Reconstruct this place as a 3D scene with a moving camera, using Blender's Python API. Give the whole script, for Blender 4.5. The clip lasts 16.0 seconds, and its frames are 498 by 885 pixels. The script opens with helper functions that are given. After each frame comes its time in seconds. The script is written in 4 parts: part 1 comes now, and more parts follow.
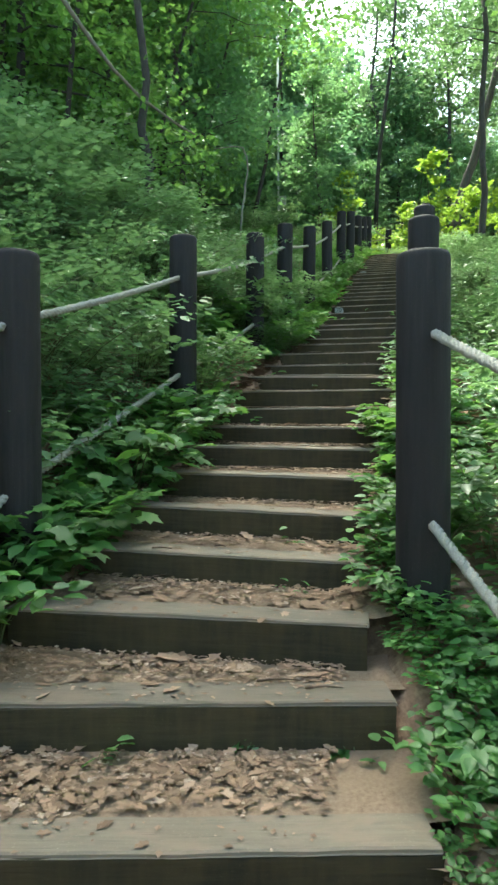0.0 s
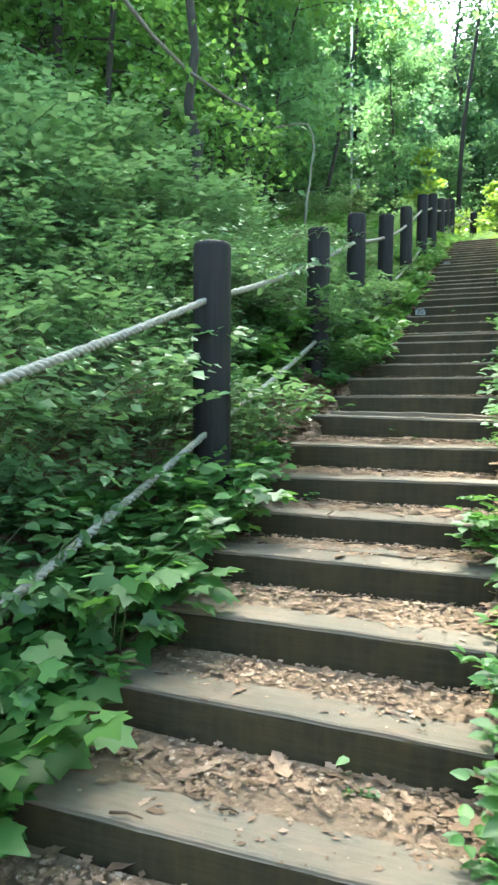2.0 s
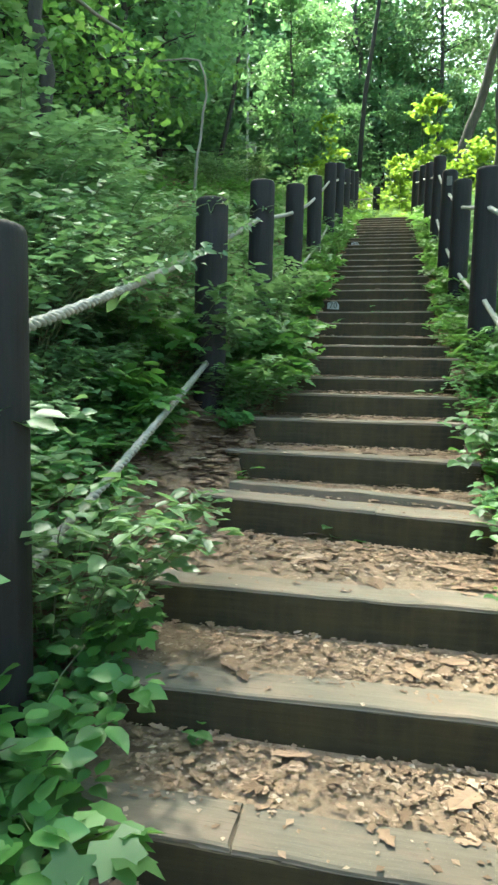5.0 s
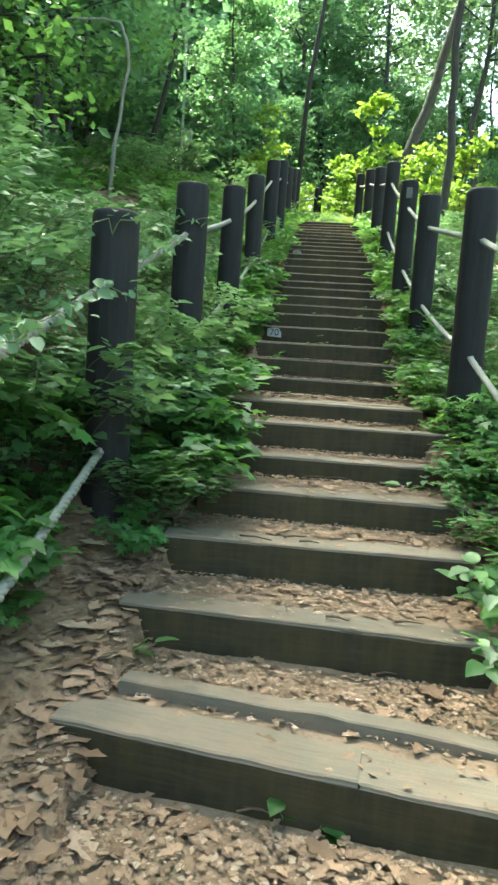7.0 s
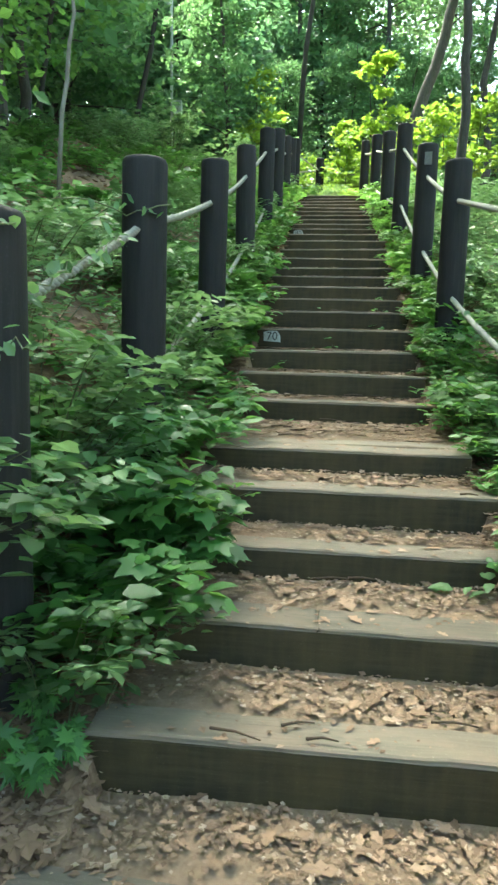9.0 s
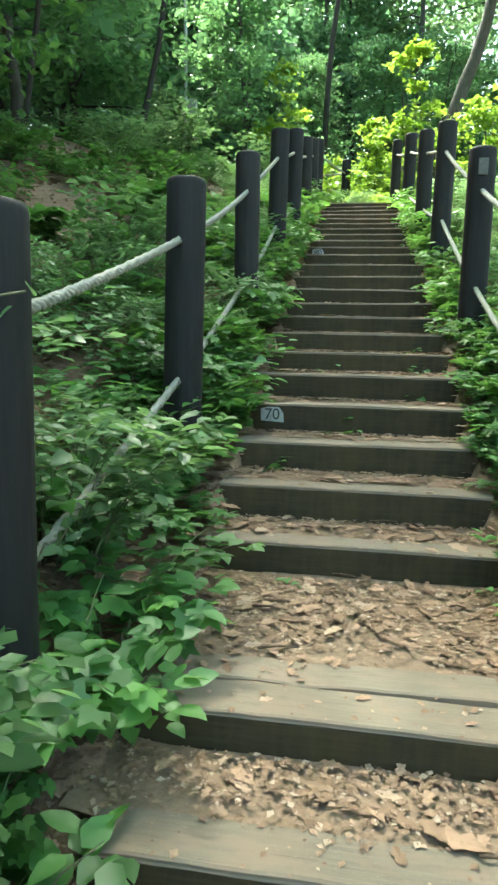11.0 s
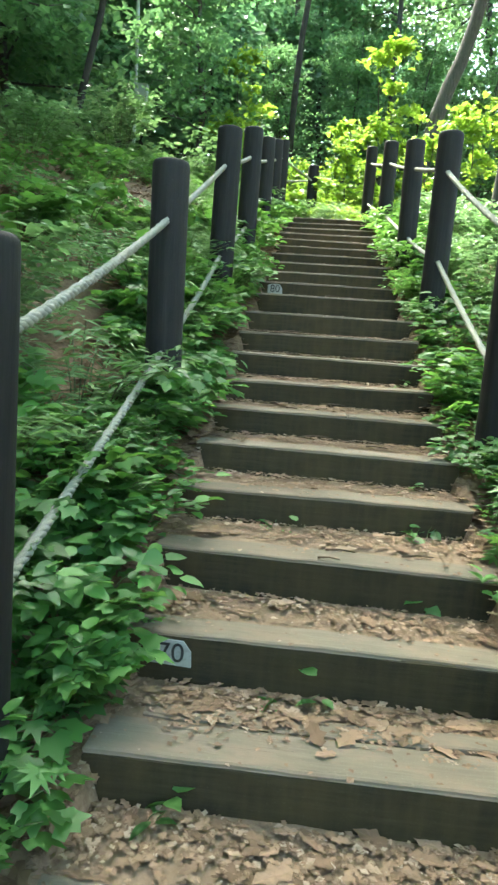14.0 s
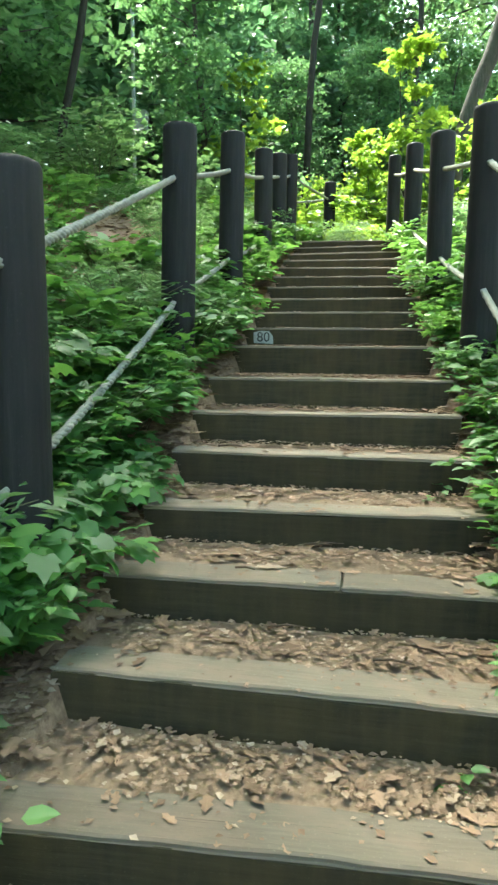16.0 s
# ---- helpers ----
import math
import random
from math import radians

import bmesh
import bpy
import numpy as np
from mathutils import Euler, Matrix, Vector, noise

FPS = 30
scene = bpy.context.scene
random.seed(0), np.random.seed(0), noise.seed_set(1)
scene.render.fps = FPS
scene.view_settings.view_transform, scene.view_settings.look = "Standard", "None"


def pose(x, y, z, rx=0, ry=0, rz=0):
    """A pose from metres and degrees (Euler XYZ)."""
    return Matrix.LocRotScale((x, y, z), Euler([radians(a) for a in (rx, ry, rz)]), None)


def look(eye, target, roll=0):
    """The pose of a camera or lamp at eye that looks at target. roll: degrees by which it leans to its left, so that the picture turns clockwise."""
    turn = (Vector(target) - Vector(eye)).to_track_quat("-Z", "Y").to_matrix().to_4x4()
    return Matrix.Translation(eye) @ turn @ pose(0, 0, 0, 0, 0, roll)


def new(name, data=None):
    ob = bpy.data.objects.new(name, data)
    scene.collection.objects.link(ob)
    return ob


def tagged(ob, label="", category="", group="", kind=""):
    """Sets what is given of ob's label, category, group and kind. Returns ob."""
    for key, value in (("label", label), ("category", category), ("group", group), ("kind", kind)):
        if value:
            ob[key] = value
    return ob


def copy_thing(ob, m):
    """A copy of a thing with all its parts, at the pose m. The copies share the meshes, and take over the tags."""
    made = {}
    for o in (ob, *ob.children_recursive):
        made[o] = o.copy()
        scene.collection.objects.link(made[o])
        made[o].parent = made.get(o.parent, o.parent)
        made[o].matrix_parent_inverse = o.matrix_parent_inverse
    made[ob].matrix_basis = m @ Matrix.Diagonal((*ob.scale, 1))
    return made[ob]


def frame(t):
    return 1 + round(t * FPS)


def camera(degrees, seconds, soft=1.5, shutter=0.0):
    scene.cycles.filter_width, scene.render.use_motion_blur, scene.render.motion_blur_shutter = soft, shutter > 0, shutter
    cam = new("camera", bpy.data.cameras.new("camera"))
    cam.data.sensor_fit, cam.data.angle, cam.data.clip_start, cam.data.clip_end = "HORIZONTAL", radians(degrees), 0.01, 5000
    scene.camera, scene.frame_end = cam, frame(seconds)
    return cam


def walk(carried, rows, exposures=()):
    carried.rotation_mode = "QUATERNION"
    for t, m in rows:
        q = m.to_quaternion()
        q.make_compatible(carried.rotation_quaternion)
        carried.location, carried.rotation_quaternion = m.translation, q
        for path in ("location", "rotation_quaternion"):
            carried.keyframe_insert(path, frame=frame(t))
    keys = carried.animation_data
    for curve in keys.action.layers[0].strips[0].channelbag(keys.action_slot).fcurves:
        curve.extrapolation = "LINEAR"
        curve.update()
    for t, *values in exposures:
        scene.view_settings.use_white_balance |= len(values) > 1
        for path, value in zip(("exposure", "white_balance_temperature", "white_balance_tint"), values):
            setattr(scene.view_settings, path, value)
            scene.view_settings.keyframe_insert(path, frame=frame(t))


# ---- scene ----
cam = camera(40.3, 16.0, soft=2.7)
ROWS = [
    (0.0, -0.001, 0.274, 1.567, 14.54, -2.46, -0.12),
    (0.5, -0.029, 0.734, 1.747, 13.83, -2.54, 1.36),
    (1.0, -0.191, 1.098, 1.825, 15.70, -2.11, 1.02),
    (1.5, -0.203, 1.441, 1.932, 15.49, -2.24, -0.68),
    (2.0, -0.269, 1.712, 2.048, 20.57, -3.62, -0.16),
    (2.5, -0.462, 1.972, 2.231, 19.66, -2.78, -1.19),
    (3.0, -0.479, 2.292, 2.304, 16.12, -2.19, -2.18),
    (3.5, -0.551, 2.565, 2.345, 17.23, -3.69, 0.80),
    (4.0, -0.739, 2.913, 2.429, 15.16, -4.86, -0.83),
    (4.2, -0.755, 3.034, 2.437, 13.48, -5.24, -1.46),
    (6.3, -0.944, 4.552, 2.894, 10.34, -6.78, -1.67),
    (6.5, -1.012, 4.676, 2.936, 9.60, -6.85, -3.19),
    (7.0, -1.002, 4.958, 3.020, 5.61, -6.76, -3.77),
    (7.5, -0.909, 5.252, 3.161, 4.48, -7.80, 0.01),
    (8.0, -1.043, 5.648, 3.256, 5.27, -8.37, 0.37),
    (8.5, -1.031, 5.891, 3.279, 5.49, -8.61, -1.25),
    (10.8, -0.958, 7.665, 3.741, 8.76, -8.76, -0.13),
    (11.0, -0.976, 7.820, 3.814, 8.62, -8.84, -1.28),
    (11.5, -0.853, 8.178, 3.952, 3.51, -8.60, -0.31),
    (12.0, -0.844, 8.530, 4.059, 4.69, -8.67, 0.27),
    (12.5, -0.956, 8.909, 4.149, 5.49, -8.56, -0.60),
    (13.0, -0.957, 9.299, 4.199, 4.04, -9.20, 0.79),
    (13.5, -0.969, 9.582, 4.307, 4.21, -9.68, 1.36),
    (14.0, -1.066, 9.864, 4.434, 5.21, -9.12, -4.03),
    (14.5, -0.962, 10.301, 4.389, 5.18, -8.69, -1.05),
    (15.0, -0.899, 10.717, 4.549, 6.87, -7.60, -1.44),
    (15.5, -0.901, 11.215, 4.606, 7.44, -7.03, -0.95),
    (16.0, -0.806, 11.646, 4.726, 8.64, -7.05, -0.69),
]
walk(cam, [(t, pose(x, y, z, 90 + pitch, roll, yaw)) for t, x, y, z, yaw, pitch, roll in ROWS], exposures=[(0.0, 2.67, 6500, -6), (0.5, 2.72, 6450, -5), (1.5, 3.22, 6350, -4), (2.5, 3.48, 6100, -3), (3.0, 2.80, 6400, -5), (4.0, 2.95, 6500, -8), (7.0, 3.16, 6500, -8), (11.0, 3.24, 6500, -8), (12.0, 3.05, 6500, -8), (13.5, 3.39, 6500, -5), (14.5, 3.40, 6500, -8), (15.0, 3.07, 6500, -8), (16.0, 3.25, 6500, -8)])

# ---- light ----
SUN_AZ, SUN_EL = radians(118), radians(60)   # azimuth counted from +x towards +y
world = bpy.data.worlds.new("sky")
scene.world = world
world.use_nodes = True
wn = world.node_tree.nodes
sky = wn.new("ShaderNodeTexSky")
sky.sky_type = "NISHITA"
sky.sun_disc = False
sky.sun_elevation = SUN_EL
sky.sun_rotation = math.pi / 2 - SUN_AZ
sky.air_density = 1.0
sky.dust_density = 4.0
world.node_tree.links.new(sky.outputs[0], wn["Background"].inputs[0])
wn["Background"].inputs[1].default_value = 0.15
sun = new("sun", bpy.data.lights.new("sun", "SUN"))
sun.data.energy = 2.5
sun.data.angle = radians(2.2)
sun.data.color = (1.0, 0.95, 0.88)
sun.matrix_world = look((20 * math.cos(SUN_AZ), 20 * math.sin(SUN_AZ), 30), (20 * math.cos(SUN_AZ) - math.cos(SUN_AZ) * math.cos(SUN_EL), 20 * math.sin(SUN_AZ) - math.sin(SUN_AZ) * math.cos(SUN_EL), 30 - math.sin(SUN_EL)))

rng = np.random.default_rng(7)


# ---- materials ----
def material(name):
    m = bpy.data.materials.new(name)
    m.use_nodes = True
    nt = m.node_tree
    return m, nt, nt.nodes, nt.nodes["Principled BSDF"]


def ramp(nt, source, stops):
    r = nt.nodes.new("ShaderNodeValToRGB")
    els = r.color_ramp.elements
    while len(els) < len(stops):
        els.new(0.5)
    for e, (p, c) in zip(els, stops):
        e.position, e.color = p, (*c, 1)
    nt.links.new(source, r.inputs[0])
    return r.outputs[0]


def noise_tex(nt, scale, detail=4, coords="Object", stretch=(1, 1, 1), rough=0.55):
    tc = nt.nodes.new("ShaderNodeTexCoord")
    mp = nt.nodes.new("ShaderNodeMapping")
    mp.inputs["Scale"].default_value = stretch
    n = nt.nodes.new("ShaderNodeTexNoise")
    n.inputs["Scale"].default_value = scale
    n.inputs["Detail"].default_value = detail
    n.inputs["Roughness"].default_value = rough
    nt.links.new(tc.outputs[coords], mp.inputs[0])
    nt.links.new(mp.outputs[0], n.inputs[0])
    return n.outputs[0]


def mix_color(nt, a, b, fac, mode="MIX"):
    m = nt.nodes.new("ShaderNodeMix")
    m.data_type, m.blend_type = "RGBA", mode
    if isinstance(fac, (int, float)):
        m.inputs[0].default_value = fac
    else:
        nt.links.new(fac, m.inputs[0])
    for s, k in ((a, 6), (b, 7)):
        if isinstance(s, tuple):
            m.inputs[k].default_value = (*s, 1)
        else:
            nt.links.new(s, m.inputs[k])
    return m.outputs[2]


def bump(nt, height, strength, distance, bsdf):
    b = nt.nodes.new("ShaderNodeBump")
    b.inputs["Strength"].default_value = strength
    b.inputs["Distance"].default_value = distance
    nt.links.new(height, b.inputs["Height"])
    nt.links.new(b.outputs[0], bsdf.inputs["Normal"])


def leaf_material(name, dark, mid, light, through_light, gloss=0.38, share=0.42):
    m, nt, nodes, bsdf = material(name)
    geo = nodes.new("ShaderNodeNewGeometry")
    info = nodes.new("ShaderNodeObjectInfo")
    col = ramp(nt, geo.outputs["Random Per Island"], [(0.0, dark), (0.55, mid), (1.0, light)])
    patches = noise_tex(nt, 1.6, 2, "Object")
    col = mix_color(nt, col, tuple(0.6 * c for c in mid), patches, "SOFT_LIGHT")
    hsv = nodes.new("ShaderNodeHueSaturation")
    mr = nodes.new("ShaderNodeMapRange")
    mr.inputs[3].default_value, mr.inputs[4].default_value = 0.8, 1.2
    nt.links.new(info.outputs["Random"], mr.inputs[0])
    nt.links.new(mr.outputs[0], hsv.inputs["Value"])
    nt.links.new(col, hsv.inputs["Color"])
    nt.links.new(hsv.outputs[0], bsdf.inputs["Base Color"])
    bsdf.inputs["Roughness"].default_value = gloss
    bsdf.inputs["Specular IOR Level"].default_value = 0.7
    tr = nodes.new("ShaderNodeBsdfTranslucent")
    tcol = mix_color(nt, hsv.outputs[0], through_light, 0.6)
    nt.links.new(tcol, tr.inputs[0])
    mx = nodes.new("ShaderNodeMixShader")
    mx.inputs[0].default_value = share
    nt.links.new(bsdf.outputs[0], mx.inputs[1])
    nt.links.new(tr.outputs[0], mx.inputs[2])
    nt.links.new(mx.outputs[0], nodes["Material Output"].inputs[0])
    return m


LEAF_BANK = leaf_material("bramble_leaf", (0.08, 0.15, 0.07), (0.16, 0.26, 0.125), (0.285, 0.41, 0.22), (0.30, 0.48, 0.16), 0.40)
LEAF_BROAD = leaf_material("broad_leaf", (0.055, 0.135, 0.045), (0.11, 0.24, 0.075), (0.195, 0.365, 0.105), (0.26, 0.48, 0.08), 0.5)
LEAF_DARK = leaf_material("dark_tree_leaf", (0.058, 0.14, 0.04), (0.1, 0.217, 0.057), (0.145, 0.288, 0.075), (0.28, 0.49, 0.1), 0.42, 0.5)
LEAF_TREE = leaf_material("tree_leaf", (0.045, 0.12, 0.05), (0.075, 0.18, 0.07), (0.12, 0.27, 0.09), (0.31, 0.53, 0.2), 0.45, 0.55)
# distance haze is put into this bluer leaf colour of the far trees
LEAF_HAZED = leaf_material("hazed_far_leaf", (0.05, 0.12, 0.06), (0.08, 0.18, 0.09), (0.12, 0.26, 0.125), (0.26, 0.48, 0.2), 0.45, 0.5)
# sun glow at the head of the stairs is put into this bright colour
LEAF_SUNNY = leaf_material("sunlit_young_leaf", (0.12, 0.23, 0.03), (0.19, 0.31, 0.04), (0.27, 0.39, 0.05), (0.44, 0.62, 0.08), 0.4, 0.52)
# paler and greyer green than the other tree leaves
LEAF_PALE = leaf_material("pale_tree_leaf", (0.07, 0.13, 0.065), (0.11, 0.20, 0.09), (0.17, 0.28, 0.13), (0.26, 0.43, 0.15))


def dead_leaf_material(name, stops):
    m, nt, nodes, bsdf = material(name)
    geo = nodes.new("ShaderNodeNewGeometry")
    col = ramp(nt, geo.outputs["Random Per Island"], stops)
    spots = noise_tex(nt, 60, 3)
    col = mix_color(nt, col, (0.12, 0.08, 0.05), ramp(nt, spots, [(0.5, (0, 0, 0)), (0.78, (0.4, 0.4, 0.4))]))
    nt.links.new(col, bsdf.inputs["Base Color"])
    bsdf.inputs["Roughness"].default_value = 0.8
    bsdf.inputs["Specular IOR Level"].default_value = 0.2
    return m


DEAD_LEAF = dead_leaf_material("dry_leaf", [(0.0, (0.13, 0.08, 0.05)), (0.3, (0.205, 0.13, 0.083)), (0.6, (0.27, 0.172, 0.112)), (0.85, (0.31, 0.2, 0.133)), (1.0, (0.37, 0.27, 0.195))])
CHIP = dead_leaf_material("leaf_crumbs", [(0.0, (0.14, 0.088, 0.056)), (0.4, (0.205, 0.132, 0.087)), (0.8, (0.27, 0.18, 0.122)), (1.0, (0.38, 0.29, 0.215))])


def make_ground_material():
    m, nt, nodes, bsdf = material("forest_soil")
    big = noise_tex(nt, 0.9, 3)
    small = noise_tex(nt, 34, 6, rough=0.7)
    col = ramp(nt, small, [(0.3, (0.095, 0.055, 0.033)), (0.5, (0.20, 0.122, 0.075)), (0.68, (0.30, 0.195, 0.125)), (0.8, (0.38, 0.27, 0.18))])
    col = mix_color(nt, col, (0.13, 0.09, 0.055), ramp(nt, big, [(0.4, (0, 0, 0)), (0.65, (0.7, 0.7, 0.7))]))
    nt.links.new(col, bsdf.inputs["Base Color"])
    bsdf.inputs["Roughness"].default_value = 0.95
    bump(nt, small, 0.5, 0.014, bsdf)
    return m


def make_tread_soil():
    m, nt, nodes, bsdf = material("trodden_soil")
    big = noise_tex(nt, 2.6, 3)
    small = noise_tex(nt, 70, 6, rough=0.75)
    col = ramp(nt, small, [(0.32, (0.132, 0.085, 0.052)), (0.5, (0.19, 0.129, 0.083)), (0.7, (0.245, 0.176, 0.12))])
    col = mix_color(nt, col, (0.232, 0.153, 0.098), ramp(nt, big, [(0.42, (0, 0, 0)), (0.62, (0.608, 0.576, 0.544))]))
    nt.links.new(col, bsdf.inputs["Base Color"])
    bsdf.inputs["Roughness"].default_value = 0.92
    bump(nt, small, 0.4, 0.006, bsdf)
    return m


def make_wood(name, stops, stain, stretch, scale, roughness, depth=0.006, streaks=False, dust=None):
    m, nt, nodes, bsdf = material(name)
    grain = noise_tex(nt, scale, 6, stretch=stretch, rough=0.65)
    blot = noise_tex(nt, 4.5, 4)
    fine = noise_tex(nt, 150, 3)
    col = ramp(nt, grain, stops)
    if streaks:
        runs = noise_tex(nt, 3.0, 5, stretch=(7, 1, 0.7))
        col = mix_color(nt, col, stain, ramp(nt, runs, [(0.45, (0, 0, 0)), (0.75, (0.7, 0.7, 0.7))]))
    col = mix_color(nt, col, stain, ramp(nt, blot, [(0.42, (0, 0, 0)), (0.7, (0.75, 0.75, 0.75))]))
    col = mix_color(nt, col, tuple(min(1, 1.6 * c) for c in stops[-1][1]), ramp(nt, fine, [(0.62, (0, 0, 0)), (0.75, (0.5, 0.5, 0.5))]))
    if dust:
        patch = noise_tex(nt, 7, 5, stretch=(0.6, 1.4, 1), rough=0.7)
        col = mix_color(nt, col, dust, ramp(nt, patch, [(0.48, (0, 0, 0)), (0.60, (0.85, 0.85, 0.85))]))
        cracks = noise_tex(nt, 9, 4, stretch=(0.35, 26, 26), rough=0.5)
        col = mix_color(nt, col, (0.06, 0.045, 0.03), ramp(nt, cracks, [(0.27, (0.75, 0.75, 0.75)), (0.33, (0, 0, 0))]))
    info = nodes.new("ShaderNodeObjectInfo")
    hsv = nodes.new("ShaderNodeHueSaturation")
    mr = nodes.new("ShaderNodeMapRange")
    mr.inputs[3].default_value, mr.inputs[4].default_value = 0.82, 1.2
    nt.links.new(info.outputs["Random"], mr.inputs[0])
    nt.links.new(mr.outputs[0], hsv.inputs["Value"])
    nt.links.new(col, hsv.inputs["Color"])
    nt.links.new(hsv.outputs[0], bsdf.inputs["Base Color"])
    bsdf.inputs["Roughness"].default_value = roughness
    bump(nt, grain, 0.6, depth, bsdf)
    return m


SOIL = make_ground_material()
TREAD_SOIL = make_tread_soil()
# step fronts get a far darker timber colour than the tops
RISER_WOOD = make_wood("dark_riser_timber", [(0.3, (0.021, 0.0175, 0.0105)), (0.55, (0.034, 0.0275, 0.016)), (0.75, (0.052, 0.041, 0.023))], (0.066, 0.047, 0.021), (0.9, 14, 14), 5, 0.75, 0.003, True)
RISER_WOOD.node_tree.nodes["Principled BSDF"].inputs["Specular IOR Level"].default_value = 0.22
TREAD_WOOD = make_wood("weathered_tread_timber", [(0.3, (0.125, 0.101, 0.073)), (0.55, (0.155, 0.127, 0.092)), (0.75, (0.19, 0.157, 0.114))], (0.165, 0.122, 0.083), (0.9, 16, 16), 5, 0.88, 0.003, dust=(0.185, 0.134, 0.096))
POST_WOOD = make_wood("dark_stained_post", [(0.3, (0.009, 0.008, 0.008)), (0.55, (0.015, 0.013, 0.013)), (0.78, (0.026, 0.022, 0.021))], (0.019, 0.014, 0.013), (13, 13, 0.7), 4, 0.68, 0.004)
POST_WOOD.node_tree.nodes["Principled BSDF"].inputs["Specular IOR Level"].default_value = 0.3
BARK_GREY = make_wood("grey_bark", [(0.3, (0.034, 0.031, 0.028)), (0.55, (0.07, 0.064, 0.057)), (0.78, (0.12, 0.112, 0.10))], (0.05, 0.056, 0.04), (9, 9, 1.4), 4, 0.9, 0.03)
BARK_DARK = make_wood("dark_bark", [(0.3, (0.016, 0.014, 0.012)), (0.55, (0.032, 0.028, 0.024)), (0.78, (0.055, 0.049, 0.042))], (0.04, 0.04, 0.03), (9, 9, 1.4), 4, 0.9, 0.03)
STEM = make_wood("green_stem", [(0.3, (0.06, 0.09, 0.03)), (0.55, (0.10, 0.13, 0.05)), (0.78, (0.16, 0.17, 0.08))], (0.12, 0.08, 0.05), (4, 4, 1), 8, 0.6, 0.002)
TWIG = make_wood("dead_twig", [(0.3, (0.10, 0.088, 0.072)), (0.55, (0.17, 0.155, 0.132)), (0.78, (0.25, 0.235, 0.21))], (0.15, 0.145, 0.12), (5, 5, 1), 9, 0.85, 0.003)

FALLEN_TWIG = make_wood("brown_twig", [(0.3, (0.06, 0.036, 0.022)), (0.55, (0.11, 0.068, 0.042)), (0.78, (0.17, 0.115, 0.075))], (0.08, 0.05, 0.03), (5, 5, 1), 9, 0.9, 0.003)


def make_rope_material():
    m, nt, nodes, bsdf = material("weathered_rope_fibre")
    fib = noise_tex(nt, 220, 3)
    dirt = noise_tex(nt, 5, 4)
    col = ramp(nt, fib, [(0.3, (0.20, 0.188, 0.155)), (0.7, (0.32, 0.306, 0.258))])
    col = mix_color(nt, col, (0.158, 0.163, 0.118), ramp(nt, dirt, [(0.5, (0, 0, 0)), (0.75, (0.462, 0.455, 0.434))]))
    nt.links.new(col, bsdf.inputs["Base Color"])
    bsdf.inputs["Roughness"].default_value = 0.85
    bump(nt, fib, 0.5, 0.002, bsdf)
    return m


def make_paint(name, colour, rough=0.6, worn=(0.4, 0.38, 0.35)):
    m, nt, nodes, bsdf = material(name)
    n = noise_tex(nt, 40, 5)
    col = mix_color(nt, colour, worn, ramp(nt, n, [(0.5, (0, 0, 0)), (0.72, (0.6, 0.6, 0.6))]))
    nt.links.new(col, bsdf.inputs["Base Color"])
    bsdf.inputs["Roughness"].default_value = rough
    return m


ROPE = make_rope_material()
PLATE_WHITE = make_paint("worn_white_plate", (0.33, 0.34, 0.32), 0.6, (0.14, 0.13, 0.11))
INK = make_paint("black_ink", (0.02, 0.02, 0.02), 0.6, (0.05, 0.05, 0.05))
PLATE_DARK = make_paint("dull_grey_plate", (0.085, 0.082, 0.07), 0.6, (0.17, 0.155, 0.125))
POLE_PAINT = make_paint("pale_pole_paint", (0.42, 0.46, 0.46), 0.7, (0.2, 0.22, 0.2))


# ---- mesh helpers ----
def mesh_from(name, verts, faces, mats, smooth=False):
    me = bpy.data.meshes.new(name)
    me.from_pydata([tuple(v) for v in verts] if not isinstance(verts, np.ndarray) else verts.tolist(), [], faces if not isinstance(faces, np.ndarray) else faces.tolist())
    for m in mats if isinstance(mats, (list, tuple)) else [mats]:
        me.materials.append(m)
    if smooth:
        me.polygons.foreach_set("use_smooth", [True] * len(me.polygons))
    me.update()
    return me


def part(name, me, parent, label="", m=None):
    ob = new(name, me)
    ob.parent = parent
    if m is not None:
        ob.matrix_basis = m
    if label:
        tagged(ob, label)
    return ob


def tube(points, radii, sides=8, closed=True):
    """Verts and faces of a tapered tube along points."""
    pts = [Vector(p) for p in points]
    verts, faces = [], []
    up = Vector((0.31, 0.17, 0.93))
    for i, p in enumerate(pts):
        d = (pts[min(i + 1, len(pts) - 1)] - pts[max(i - 1, 0)]).normalized()
        a = d.cross(up if abs(d.dot(up)) < 0.95 else Vector((1, 0, 0))).normalized()
        b = d.cross(a)
        for k in range(sides):
            w = 2 * math.pi * k / sides
            verts.append(p + radii[i] * (math.cos(w) * a + math.sin(w) * b))
    for i in range(len(pts) - 1):
        for k in range(sides):
            k2 = (k + 1) % sides
            faces.append((i * sides + k, i * sides + k2, (i + 1) * sides + k2, (i + 1) * sides + k))
    if closed:
        faces.append(tuple(range(sides - 1, -1, -1)))
        n = (len(pts) - 1) * sides
        faces.append(tuple(range(n, n + sides)))
    return verts, faces


def join(*pieces):
    verts, faces = [], []
    for v, f in pieces:
        n = len(verts)
        verts.extend(v)
        faces.extend(tuple(i + n for i in q) for q in f)
    return verts, faces


